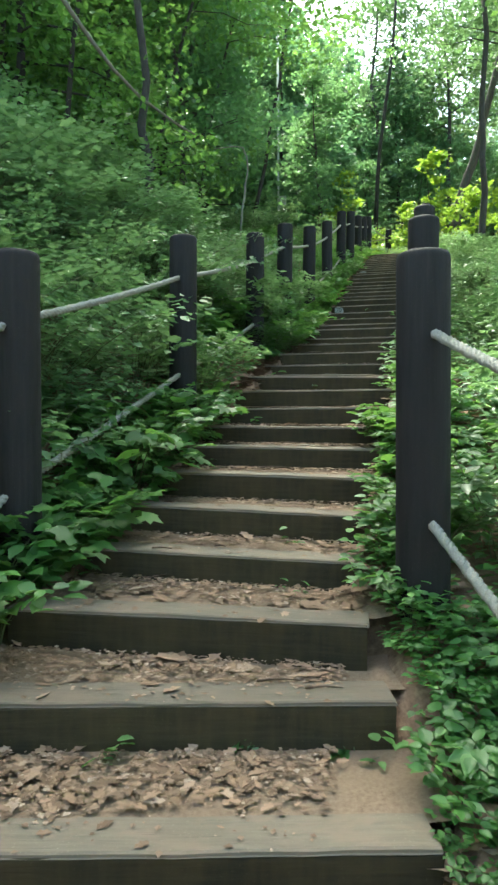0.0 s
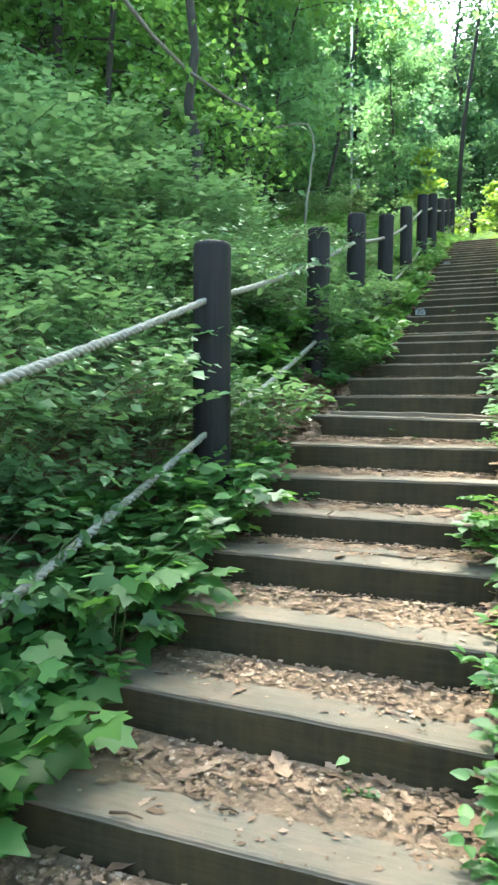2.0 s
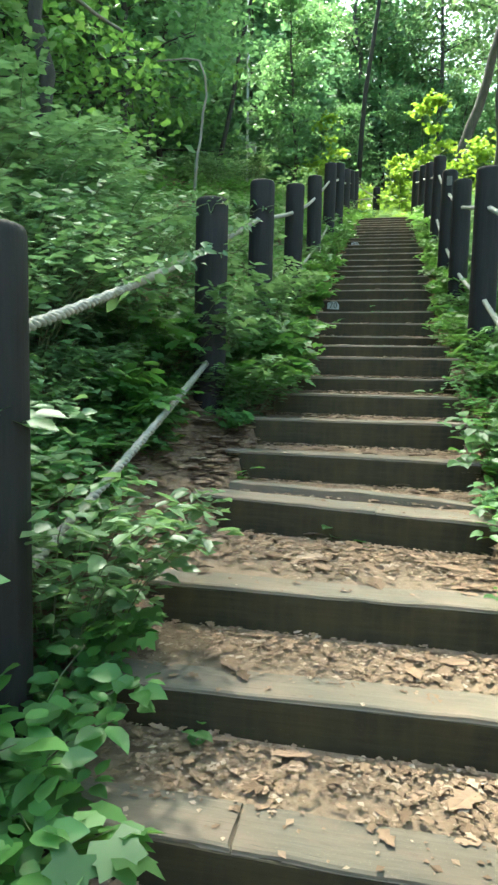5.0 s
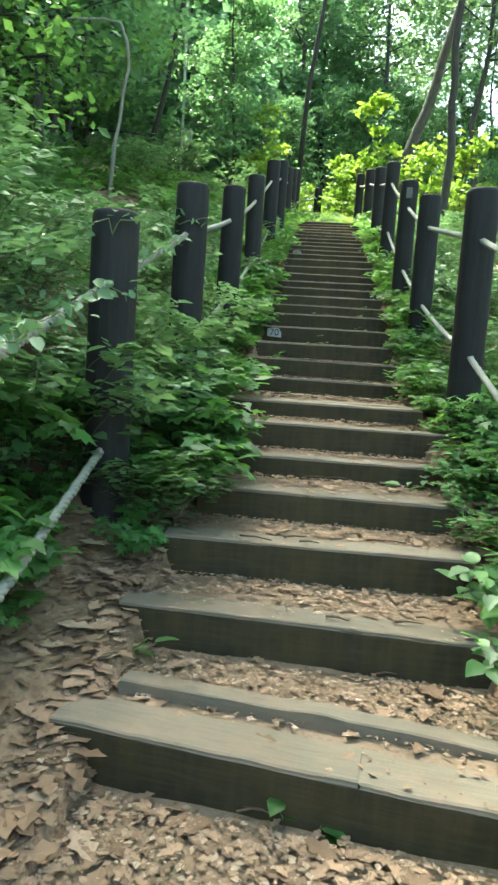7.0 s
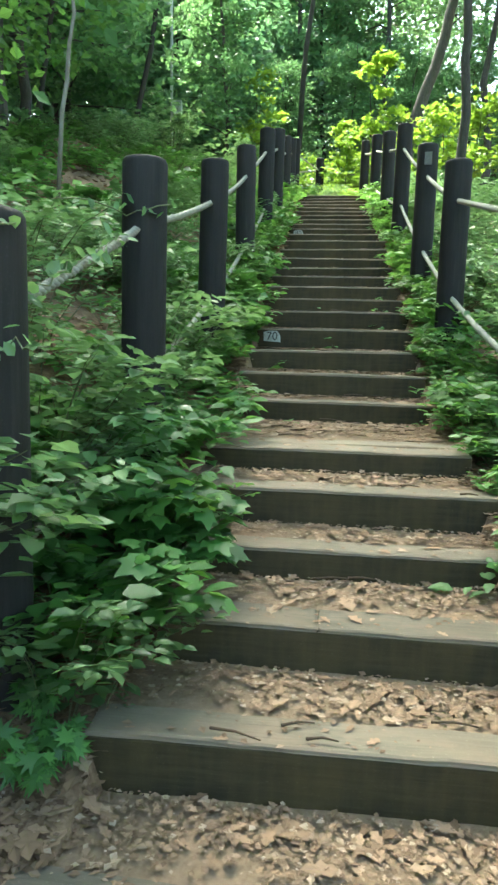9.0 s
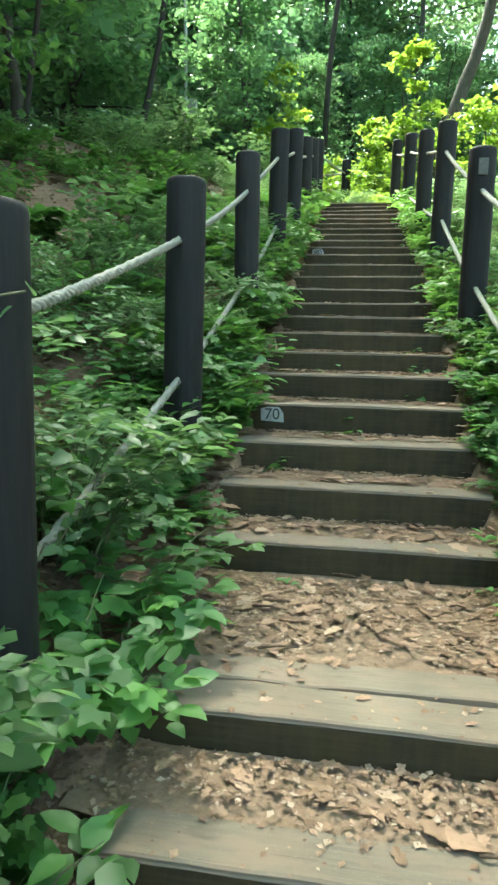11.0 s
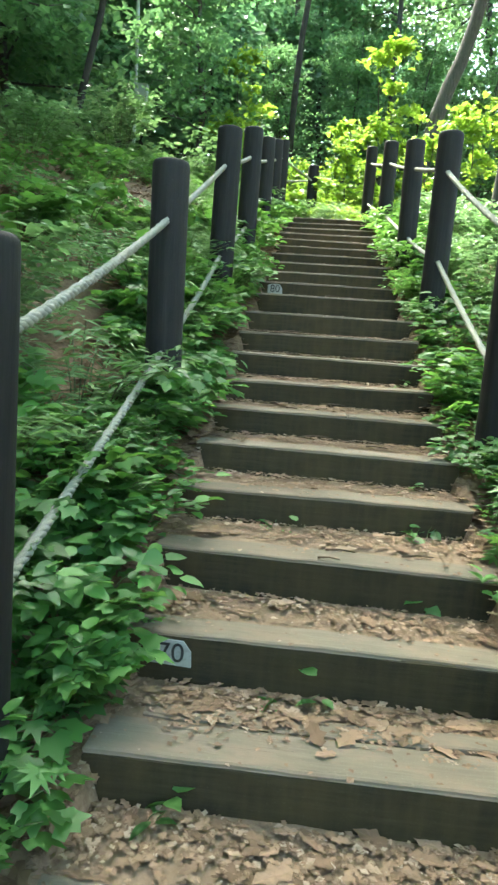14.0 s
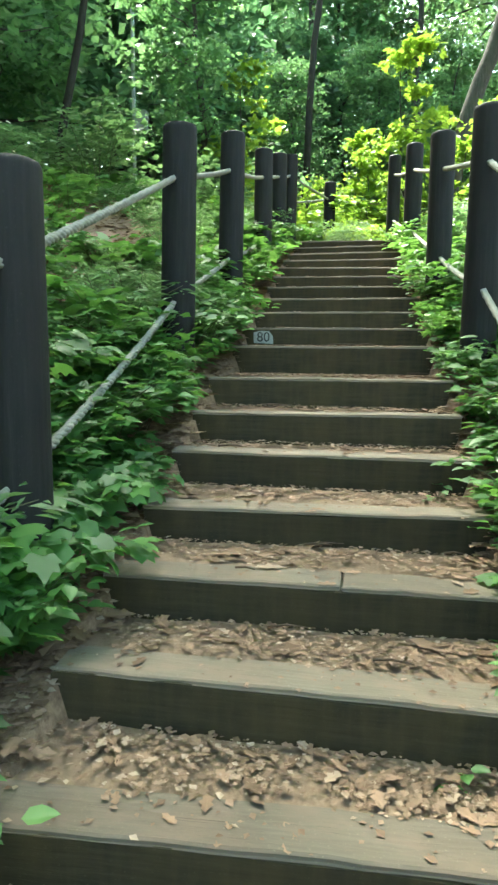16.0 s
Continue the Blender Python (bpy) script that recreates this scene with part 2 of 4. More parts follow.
# leaf outlines: x across, y from stalk to tip, z lift; faces fan out from the stalk
OVATE = (np.array([(0, 0, 0), (0.30, 0.25, 0.06), (0.27, 0.64, 0.05), (0, 1, -0.08), (-0.27, 0.64, 0.05), (-0.30, 0.25, 0.06)]),
         [(0, 1, 2, 3), (0, 3, 4, 5)])
BROAD = (np.array([(0, 0, 0), (0.29, 0.2, 0.06), (0.31, 0.52, 0.06), (0.14, 0.83, 0.0), (0, 1, -0.10), (-0.14, 0.83, 0.0), (-0.31, 0.52, 0.06), (-0.29, 0.2, 0.06), (0, 0.5, -0.01)]),
         [(0, 1, 2, 8), (8, 2, 3, 4), (8, 4, 5, 6), (0, 8, 6, 7)])
LOBED = (np.array([(0, 0.1, 0), (0.28, -0.04, 0.02), (0.5, 0.22, -0.04), (0.36, 0.38, 0.04), (0.42, 0.62, -0.03), (0.2, 0.66, 0.03), (0, 1, -0.1),
                   (-0.2, 0.66, 0.03), (-0.42, 0.62, -0.03), (-0.36, 0.38, 0.04), (-0.5, 0.22, -0.04), (-0.28, -0.04, 0.02)]),
         [(0, 1, 2, 3), (0, 3, 4, 5), (0, 5, 6, 7), (0, 7, 8, 9), (0, 9, 10, 11)])
WITHERED = (np.array([(0, 0, 0.02), (0.20, 0.14, 0.08), (0.17, 0.30, 0.04), (0.34, 0.46, 0.10), (0.18, 0.62, 0.03), (0.20, 0.84, 0.09), (0, 1.03, 0.0),
                     (-0.13, 0.80, 0.05), (-0.30, 0.66, 0.11), (-0.17, 0.48, 0.04), (-0.30, 0.24, 0.10), (-0.12, 0.10, 0.03), (0.01, 0.45, 0.0)]) * np.array([0.9, 1, 0.5]),
            [(0, 1, 2, 12), (12, 2, 3, 4), (12, 4, 5, 6), (12, 6, 7, 8), (12, 8, 9, 10), (0, 12, 10, 11)])
CUT = (np.array([(0, 0.12, 0), (0.16, 0.10, 0.02), (0.46, 0.02, -0.05), (0.24, 0.22, 0.03), (0.58, 0.36, -0.06), (0.22, 0.38, 0.03), (0.44, 0.74, -0.05), (0.13, 0.55, 0.03), (0, 1, -0.08),
                 (-0.13, 0.55, 0.03), (-0.44, 0.74, -0.05), (-0.22, 0.38, 0.03), (-0.58, 0.36, -0.06), (-0.24, 0.22, 0.03), (-0.46, 0.02, -0.05), (-0.16, 0.10, 0.02)]),
       [(0, 1, 2, 3), (0, 3, 4, 5), (0, 5, 6, 7), (0, 7, 8, 9), (0, 9, 10, 11), (0, 11, 12, 13), (0, 13, 14, 15)])
BLADE = (np.array([(0, 0, 0), (0.1, 0.4, 0.03), (0, 1, -0.12), (-0.1, 0.4, 0.03)]), [(0, 1, 2, 3)])
RHOMB = (np.array([(0, 0, 0), (0.36, 0.45, 0.08), (0, 1, 0), (-0.36, 0.45, 0.08)]), [(0, 1, 2), (0, 2, 3)])



def leaves(shape, places, directions, normals, sizes):
    """One leaf for each place: it points along its direction with its face towards its normal."""
    pts, faces = shape
    d = directions / np.linalg.norm(directions, axis=1, keepdims=True)
    x = np.cross(d, normals)
    x /= np.linalg.norm(x, axis=1, keepdims=True) + 1e-9
    n = np.cross(x, d)
    v = places[:, None, :] + sizes[:, None, None] * (pts[None, :, 0:1] * x[:, None] + pts[None, :, 1:2] * d[:, None] + pts[None, :, 2:3] * n[:, None])
    k = len(pts)
    out = []
    for q in faces:
        out.append(np.array(q)[None] + k * np.arange(len(places))[:, None])
    all_faces = []
    for block in out:
        all_faces.extend(map(tuple, block.tolist()))
    return v.reshape(-1, 3), all_faces


# ---- the lie of the land ----
STEP_Y = {50: 1.71, 51: 2.25, 52: 2.70, 53: 3.23, 54: 3.69, 55: 4.09, 56: 4.56, 57: 4.98, 58: 5.44, 59: 5.92, 60: 6.70, 61: 7.37, 62: 7.84, 63: 8.28, 64: 8.75, 65: 9.12, 66: 9.55, 67: 10.73, 68: 11.16, 69: 11.60, 70: 12.02, 71: 12.43,
          72: 12.92, 73: 13.33, 74: 13.76, 75: 14.22, 76: 14.68, 77: 15.05, 78: 15.46, 79: 16.22, 80: 16.64}
STEP_Z = {50: 0.485, 51: 0.635, 52: 0.792, 53: 0.92, 54: 1.063, 55: 1.213, 56: 1.35, 57: 1.475, 58: 1.613, 59: 1.765, 60: 1.92, 61: 2.08, 62: 2.245, 63: 2.39, 64: 2.505, 65: 2.663, 66: 2.775, 67: 2.91, 68: 3.074, 69: 3.235,
          70: 3.411, 71: 3.575, 72: 3.715, 73: 3.863, 74: 4.005, 75: 4.144, 76: 4.30, 77: 4.457, 78: 4.62, 79: 4.815, 80: 4.953}
for k in range(49, 44, -1):
    STEP_Y[k], STEP_Z[k] = STEP_Y[k + 1] - 0.45, STEP_Z[k + 1] - 0.145
for k in range(81, 90):
    STEP_Y[k], STEP_Z[k] = STEP_Y[k - 1] + 0.47, STEP_Z[k - 1] + 0.147
STEP_X = {50: (-1.75, 0.10), 51: (-1.72, -0.05), 52: (-1.62, -0.19), 53: (-1.56, -0.26), 60: (-1.72, -0.24), 61: (-1.68, -0.26), 63: (-1.54, -0.22), 64: (-1.52, -0.18), 65: (-1.54, -0.20)}
STEP_YAW = {45: 18.0, 46: 18.0, 47: 18.0, 48: 18.0, 49: 17.0, 50: 16.0, 51: 15.5, 52: 5.0, 53: 0.0, 60: -7.5, 61: -3.0, 71: -2.0, 73: -2.5, 72: 1.0}
STEPS = sorted(STEP_Y)
STAIR_X = -0.92


def step_index(x, y):
    """Which step a point of the stairs stands on, and how far back on its tread (0 to 1)."""
    edge = np.array([STEP_Y[k] + math.tan(radians(STEP_YAW.get(k, -0.6))) * (x - STAIR_X) for k in STEPS])
    i = np.clip((y[None] > edge).sum(0) - 1, 0, len(STEPS) - 1)
    j = np.clip(i + 1, 0, len(STEPS) - 1)
    c = np.arange(len(x))
    return i, np.clip((y - edge[i, c]) / np.maximum(edge[j, c] - edge[i, c], 0.2), 0, 1)


LINE_Y = [-40.0, -3.0] + [STEP_Y[k] for k in STEPS] + [26.0, 40.0, 80.0]
LINE_Z = [-5.0, -0.85] + [STEP_Z[k] for k in STEPS] + [7.0, 9.5, 13.0]


def line_z(y):
    return np.interp(y, LINE_Y, LINE_Z)


def bank_slope(y):
    return np.interp(y, [0, 9, 12, 20, 30], [0.50, 0.48, 0.34, 0.26, 0.15])


def ground_z(x, y):
    """Height of the forest floor beside the stairs."""
    x, y = np.asarray(x, float), np.asarray(y, float)
    low = np.clip((3.0 - y) / 0.7, 0, 1)         # the lowest steps turn to one side
    base = line_z(y - 0.27 * low * (np.clip(x, -2.2, 0.8) - STAIR_X)) - 0.07
    left = np.clip(-1.55 - 0.2 * low - x, 0, None)
    right = np.clip(x + 0.32 - 0.42 * low, 0, None)
    rise = bank_slope(y) * np.clip(left - 0.25, 0, 7) + 0.18 * np.clip(left - 7.25, 0, 30) + 0.08 * np.clip(left, 0, 0.6)
    fall = -0.22 * np.clip(right - 0.5, 0, 12) - 0.05 * np.clip(right - 12.5, 0, 40)
    lumps = 0.05 * np.sin(2.3 * x + 0.7 * y) * np.sin(1.9 * y - 0.5 * x) * np.clip(left + right, 0, 1)
    return base + rise + fall + lumps


def build_ground():
    xs = np.concatenate([[-400, -200, -100, -60], np.arange(-40, -8, 2.0), np.arange(-8, -1.7, 0.25), [-1.66, -1.60, -1.52, -1.2, -0.9, -0.6, -0.36, -0.28, -0.22], [-0.05, 0.02, 0.10, 0.16], np.arange(0.25, 4, 0.25), np.arange(4, 40, 2.0), [60, 100, 200, 400]])
    ys = np.concatenate([[-400, -200, -100, -60, -40], np.arange(-30, -4, 2.0), np.arange(-4, 26, 0.2), np.arange(26, 60, 2.0), [70, 80, 120, 200, 400]])
    gx, gy = np.meshgrid(xs, ys)
    gz = ground_z(gx, gy)
    low = np.clip((3.0 - gy) / 0.7, 0, 1)
    inside = (gx > -1.55 - 0.2 * low) & (gx < -0.33 + 0.42 * low) & (gy > -1) & (gy < 21.2)
    gz = np.where(inside, gz - 0.25, gz)
    gz += np.where(inside, 0, rng.normal(0, 0.012, gx.shape))
    verts = np.stack([gx, gy, gz], -1).reshape(-1, 3)
    nx = len(xs)
    faces = [(j * nx + i, j * nx + i + 1, (j + 1) * nx + i + 1, (j + 1) * nx + i) for j in range(len(ys) - 1) for i in range(nx - 1)]
    ob = new("ground", mesh_from("ground", verts, faces, SOIL, True))
    return tagged(ob, "brown forest soil with a bank rising beside the stairs", "ground", kind="structure")


build_ground()


# ---- the stairs ----
def beam_mesh(name, x0, x1, depth, height, mat, seed, wobble=0.004, seg=22, r=0.012):
    """A worn plank lying along x: front at y = 0, top at z = 0."""
    g = np.random.default_rng(seed)
    prof = [(r * 0.3, -r), (r * 0.35, -r * 0.35), (r, 0), (depth - r, 0), (depth, -r), (depth, -height), (0, -height)]
    verts, faces = [], []
    ph = g.uniform(0, 6, 4)
    for i in range(seg + 1):
        x = x0 + (x1 - x0) * i / seg
        dz = wobble * (math.sin(5 * x + ph[0]) + 0.6 * math.sin(17 * x + ph[1])) + g.normal(0, wobble * 0.3)
        dy = wobble * (math.sin(4 * x + ph[2]) + 0.6 * math.sin(23 * x + ph[3])) + g.normal(0, wobble * 0.35)
        for j, (y, z) in enumerate(prof):
            verts.append((x + (0.004 * g.normal() if i in (0, seg) else 0), y + dy * (1 if j < 3 or j == 6 else 0.5), z + dz * (1 if j < 5 else 0.2)))
    k = len(prof)
    for i in range(seg):
        for j in range(k):
            j2 = (j + 1) % k
            faces.append((i * k + j, i * k + j2, (i + 1) * k + j2, (i + 1) * k + j))
    faces.append(tuple(range(k)))
    faces.append(tuple(range(seg * k + k - 1, seg * k - 1, -1)))
    me = mesh_from(name, verts, faces, mat)
    return me


STEP_ROLL = {60: -1.2, 52: 0.4}
TWIN = {60, 66, 69, 56}          # steps whose tread shows a second timber behind the first
for n, k in enumerate(STEPS):
    x0, x1 = STEP_X.get(k, (-1.62, -0.27) if k > 53 else (-1.80, 0.15))
    g = np.random.default_rng(900 + k)
    cx = -0.92
    step = tagged(new("stair_step"), "weathered timber step with dark riser and dusty top", "step", "steps of the woodland stairs")
    step.matrix_basis = pose(cx, STEP_Y[k], STEP_Z[k], 0, -STEP_ROLL.get(k, g.normal(0, 0.25)), STEP_YAW.get(k, -0.6 + g.normal(0, 0.4)))
    a, b = x0 - cx, x1 - cx
    depth = 0.19 if k in TWIN else 0.15 + 0.03 * g.random()
    split = a + (b - a) * (0.62 if k == 60 else g.uniform(0.35, 0.7))
    if k in (60, 57, 63, 74, 78):
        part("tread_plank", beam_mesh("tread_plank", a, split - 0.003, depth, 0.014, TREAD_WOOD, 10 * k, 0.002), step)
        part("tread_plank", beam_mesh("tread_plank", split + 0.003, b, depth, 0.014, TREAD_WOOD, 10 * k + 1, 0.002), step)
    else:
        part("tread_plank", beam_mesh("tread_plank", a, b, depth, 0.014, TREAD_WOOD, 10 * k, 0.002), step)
    part("riser_board", beam_mesh("riser_board", a + 0.004, b - 0.004, depth - 0.02, 0.30, RISER_WOOD, 10 * k + 2, 0.002), step, "dark brown riser timber", pose(0, -0.004, -0.013))
    if k in TWIN:
        part("rear_plank", beam_mesh("rear_plank", a + 0.12, b, 0.16 if k == 66 else 0.09, 0.09, TREAD_WOOD, 10 * k + 3), step, "narrow weathered timber behind the front one", pose(0, depth + (0.06 if k == 60 else 0.008), 0.03 if k == 60 else 0.002))


def build_soil_tread(k, y0, y1, z, x0, x1):
    nx, ny = 36, max(8, int((y1 - y0) / 0.04))
    verts, faces = [], []
    for j in range(ny + 1):
        for i in range(nx + 1):
            x, y = x0 + (x1 - x0) * i / nx, y0 + (y1 - y0) * j / ny
            s = j / ny
            h = z - 0.014 + 0.012 * s * s + 0.012 * noise.noise((x * 3, y * 4, k)) + 0.006 * noise.noise((x * 14, y * 14, k))
            h += 0.05 * max(0, abs(2 * i / nx - 1) - 0.8) * 5 * (0.5 + 0.5 * noise.noise((x * 5, y * 3, k + 9)))
            verts.append((x - STAIR_X, y - STEP_Y[k], h - z))
    for j in range(ny):
        for i in range(nx):
            a = j * (nx + 1) + i
            faces.append((a, a + 1, a + nx + 2, a + nx + 1))
    ob = new("soil_tread", mesh_from("soil_tread", verts, faces, TREAD_SOIL, True))
    ob.matrix_basis = pose(STAIR_X, STEP_Y[k], z, 0, 0, STEP_YAW.get(k, -0.6))
    tagged(ob, "trodden brown soil behind a timber step", "soil", kind="structure")


for n, k in enumerate(STEPS):
    y1 = STEP_Y[STEPS[n + 1]] + (0.06 if k > 52 else 0.22) + (0.12 if k == 59 else 0) if n + 1 < len(STEPS) else STEP_Y[k] + 1.6
    x0, x1 = STEP_X.get(k, (-1.62, -0.27) if k > 53 else (-1.80, 0.15))
    build_soil_tread(k, STEP_Y[k] + 0.11, y1, STEP_Z[k], x0 - 0.1, x1 + 0.12)


# ---- posts, ropes, number plates ----
def post_mesh(seed, height):
    g = np.random.default_rng(seed)
    r = 0.106
    prof = [(-0.3, r * 1.01), (0.0, r * 1.01), (height * 0.3, r), (height * 0.6, r * 0.995), (height * 0.85, r * 0.99), (height - 0.03, r * 0.985), (height - 0.016, r * 0.965), (height - 0.005, r * 0.9), (height, r * 0.78)]
    sides = 28
    verts, faces = [], []
    ph = g.uniform(0, 6.28, 3)
    for z, q in prof:
        for k in range(sides):
            w = 2 * math.pi * k / sides
            rr = q * (1 + 0.012 * math.sin(3 * w + ph[0]) + 0.008 * math.sin(7 * w + ph[1] + z))
            verts.append((rr * math.cos(w), rr * math.sin(w), z))
    for i in range(len(prof) - 1):
        for k in range(sides):
            k2 = (k + 1) % sides
            faces.append((i * sides + k, i * sides + k2, (i + 1) * sides + k2, (i + 1) * sides + k))
    verts.append((0, 0, height + 0.002))
    c = len(verts) - 1
    n = (len(prof) - 1) * sides
    faces.extend((n + k, n + (k + 1) % sides, c) for k in range(sides))
    me = mesh_from("post", verts, faces, POST_WOOD, True)
    return me


LEFT_POSTS = [(-1.62, 0.45, 1.42), (-1.75, 2.92, 2.27), (-1.81, 5.22, 2.913), (-1.93, 7.97, 3.642), (-1.88, 9.41, 4.127), (-1.895, 11.47, 4.631), (-1.91, 13.78, 5.35), (-1.90, 15.85, 6.128), (-1.88, 17.58, 6.621), (-1.885, 19.72, 7.106), (-1.86, 21.1, 7.46), (-1.84, 22.42, 7.814)]
RIGHT_POSTS = [(0.80, 0.75, 1.55), (0.0, 3.05, 2.2), (-0.035, 5.1, 2.9), (-0.05, 7.35, 3.63), (-0.03, 9.52, 4.195), (-0.03, 11.83, 4.719), (-0.055, 13.51, 5.288), (-0.056, 15.99, 6.208), (-0.095, 17.86, 6.652), (-0.137, 20.53, 7.353), (-0.22, 23.5, 8.06)]
FAR_POSTS = [(-3.3, 24.6, 7.85), (-1.31, 24.33, 7.87), (0.1, 25.4, 8.0)]
HEIGHT = 1.42
POSTS = [post_mesh(40 + i, HEIGHT) for i in range(3)]
for i, (x, y, z) in enumerate(LEFT_POSTS + RIGHT_POSTS + FAR_POSTS):
    ob = new("rope_post", POSTS[i % 3])
    tagged(ob, "round post of dark stained timber with rope through it", "post", "posts along the stairs")
    ob.matrix_basis = pose(x, y, z - HEIGHT, 0.6 * math.sin(3 * i), 0.6 * math.cos(5 * i), 77 * i)


def rope_mesh(length, sag, seed, radius=0.021):
    """Three strands laid round each other along +x."""
    n = max(10, int(length / 0.028))
    pieces = []
    for s in range(3):
        pts = []
        for i in range(n + 1):
            u = i / n
            x = u * length
            w = 2 * math.pi * (x / 0.11 + s / 3)
            pts.append((x, 0.5 * radius * math.cos(w), 0.5 * radius * math.sin(w) - sag * 4 * u * (1 - u)))
        pieces.append(tube(pts, [0.56 * radius] * (n + 1), 5))
    v, f = join(*pieces)
    return mesh_from("rope", v, f, ROPE, True)


def string_rope(a, b, drop, seed):
    p, q = Vector(a) - Vector((0, 0, drop)), Vector(b) - Vector((0, 0, drop))
    d = q - p
    ob = new("rope", rope_mesh(d.length, 0.006 + 0.01 * (seed % 3), seed))
    ob.matrix_basis = Matrix.Translation(p) @ d.to_track_quat("X", "Z").to_matrix().to_4x4()
    tagged(ob, "weathered pale twisted rope strung between dark posts", "rope", "ropes of the handrail")


for row, seed in ((LEFT_POSTS, 0), (RIGHT_POSTS, 50), ):
    for i in range(len(row) - 1):
        string_rope(row[i], row[i + 1], 0.30, seed + i)
        string_rope(row[i], row[i + 1], 1.03, seed + i + 20)
string_rope(LEFT_POSTS[-1], FAR_POSTS[1], 0.3, 3)
string_rope(FAR_POSTS[0], FAR_POSTS[1], 0.3, 4)
string_rope(FAR_POSTS[1], FAR_POSTS[2], 0.3, 5)
string_rope(RIGHT_POSTS[-1], FAR_POSTS[2], 0.3, 5)


def number_plate(k, text, x):
    w, h = 0.14, 0.095
    bm = bmesh.new()
    pts = [(-0.5, -0.42), (0.52, -0.5), (0.5, 0.1), (0.3, 0.48), (-0.2, 0.5), (-0.52, 0.36)]
    vs = [bm.verts.new((w * a, 0, h * b)) for a, b in pts]
    face = bm.faces.new(vs)
    ext = bmesh.ops.extrude_face_region(bm, geom=[face])
    for v in ext["geom"]:
        if isinstance(v, bmesh.types.BMVert):
            v.co.y += 0.006
    bmesh.ops.recalc_face_normals(bm, faces=bm.faces)
    me = bpy.data.meshes.new("number_plate")
    bm.to_mesh(me)
    bm.free()
    me.materials.append(PLATE_WHITE)
    ob = tagged(new("number_plate", me), "worn white plate numbered " + text + " on a dark riser", "sign")
    ob.matrix_basis = pose(x, STEP_Y[k] - 0.004, STEP_Z[k] - 0.072)
    cu = bpy.data.curves.new("number", "FONT")
    cu.body, cu.size, cu.align_x, cu.align_y, cu.extrude = text, 0.098, "CENTER", "CENTER", 0.001
    cu.materials.append(INK)
    num = new("number", cu)
    num.parent = ob
    num.matrix_basis = pose(0, -0.003, 0, 90, 0, 0)
    tagged(num, "black painted number")


number_plate(70, "70", -1.455)
number_plate(80, "80", -1.46)
# small metal label on one post
bm = bmesh.new()
bmesh.ops.create_cube(bm, size=1, matrix=Matrix.Diagonal((0.07, 0.012, 0.12, 1)))
bmesh.ops.bevel(bm, geom=bm.edges[:], offset=0.004, segments=1)
me = bpy.data.meshes.new("post_label")
bm.to_mesh(me)
bm.free()
me.materials.append(PLATE_DARK)
lab = tagged(new("post_label", me), "small dull grey metal plate on a dark post", "sign")
lab.matrix_basis = pose(-0.06, 13.51 - 0.107, 5.288 - 0.16)


# ---- plants of the forest floor ----
def stems_mesh(count, spread, height, radius, seed, bend=0.3):
    g = np.random.default_rng(seed)
    pieces, tips = [], []
    for i in range(count):
        a = g.uniform(0, 6.28)
        r0 = spread * 0.35 * g.random()
        p = Vector((r0 * math.cos(a), r0 * math.sin(a), -0.08))
        out = Vector((math.cos(a), math.sin(a), 0)) * spread * g.uniform(0.4, 1.0)
        h = height * g.uniform(0.6, 1.05)
        pts = [p + out * (u ** 1.4) + Vector((0, 0, (h + 0.08) * (u - bend * u ** 3))) for u in (0, 0.25, 0.5, 0.75, 1)]
        pieces.append(tube(pts, [radius, radius * 0.9, radius * 0.75, radius * 0.6, radius * 0.3], 3, False))
        tips.append(pts)
    return join(*pieces), tips


def leafy_plant(name, seed, shape, mat, stems, per_stem, spread, height, size, droop=0.3, radius=0.004):
    """Stems with leaves in pairs and sprays along them."""
    g = np.random.default_rng(seed)
    (sv, sf), tips = stems_mesh(stems, spread, height, radius, seed)
    P, D, N, Z = [], [], [], []
    for pts in tips:
        for j in range(per_stem):
            u = 1 - 0.8 * g.random() ** 2.2
            f = u * 4
            i = min(3, int(f))
            p = pts[i].lerp(pts[i + 1], f - i)
            side = Vector((g.normal(), g.normal(), 0)).normalized()
            off = side * g.uniform(0.02, 0.16) * spread
            P.append(p + off + Vector((0, 0, g.normal(0, 0.02))))
            D.append(side + Vector((0, 0, g.uniform(-droop, 0.25))))
            N.append(Vector((g.normal(0, 0.28), g.normal(0, 0.28), 1)))
            Z.append(size * g.uniform(0.6, 1.25))
    lv, lf = leaves(shape, np.array([tuple(p) for p in P]), np.array([tuple(p) for p in D]), np.array([tuple(p) for p in N]), np.array(Z))
    return mesh_from(name + "_stems", sv, sf, STEM, True), mesh_from(name + "_leaves", lv, lf, mat, True)


def make_plant(name, meshes, label, category, group):
    ob = tagged(new(name), label, category, group)
    part("stem", meshes[0], ob)
    part("foliage", meshes[1], ob)
    return ob


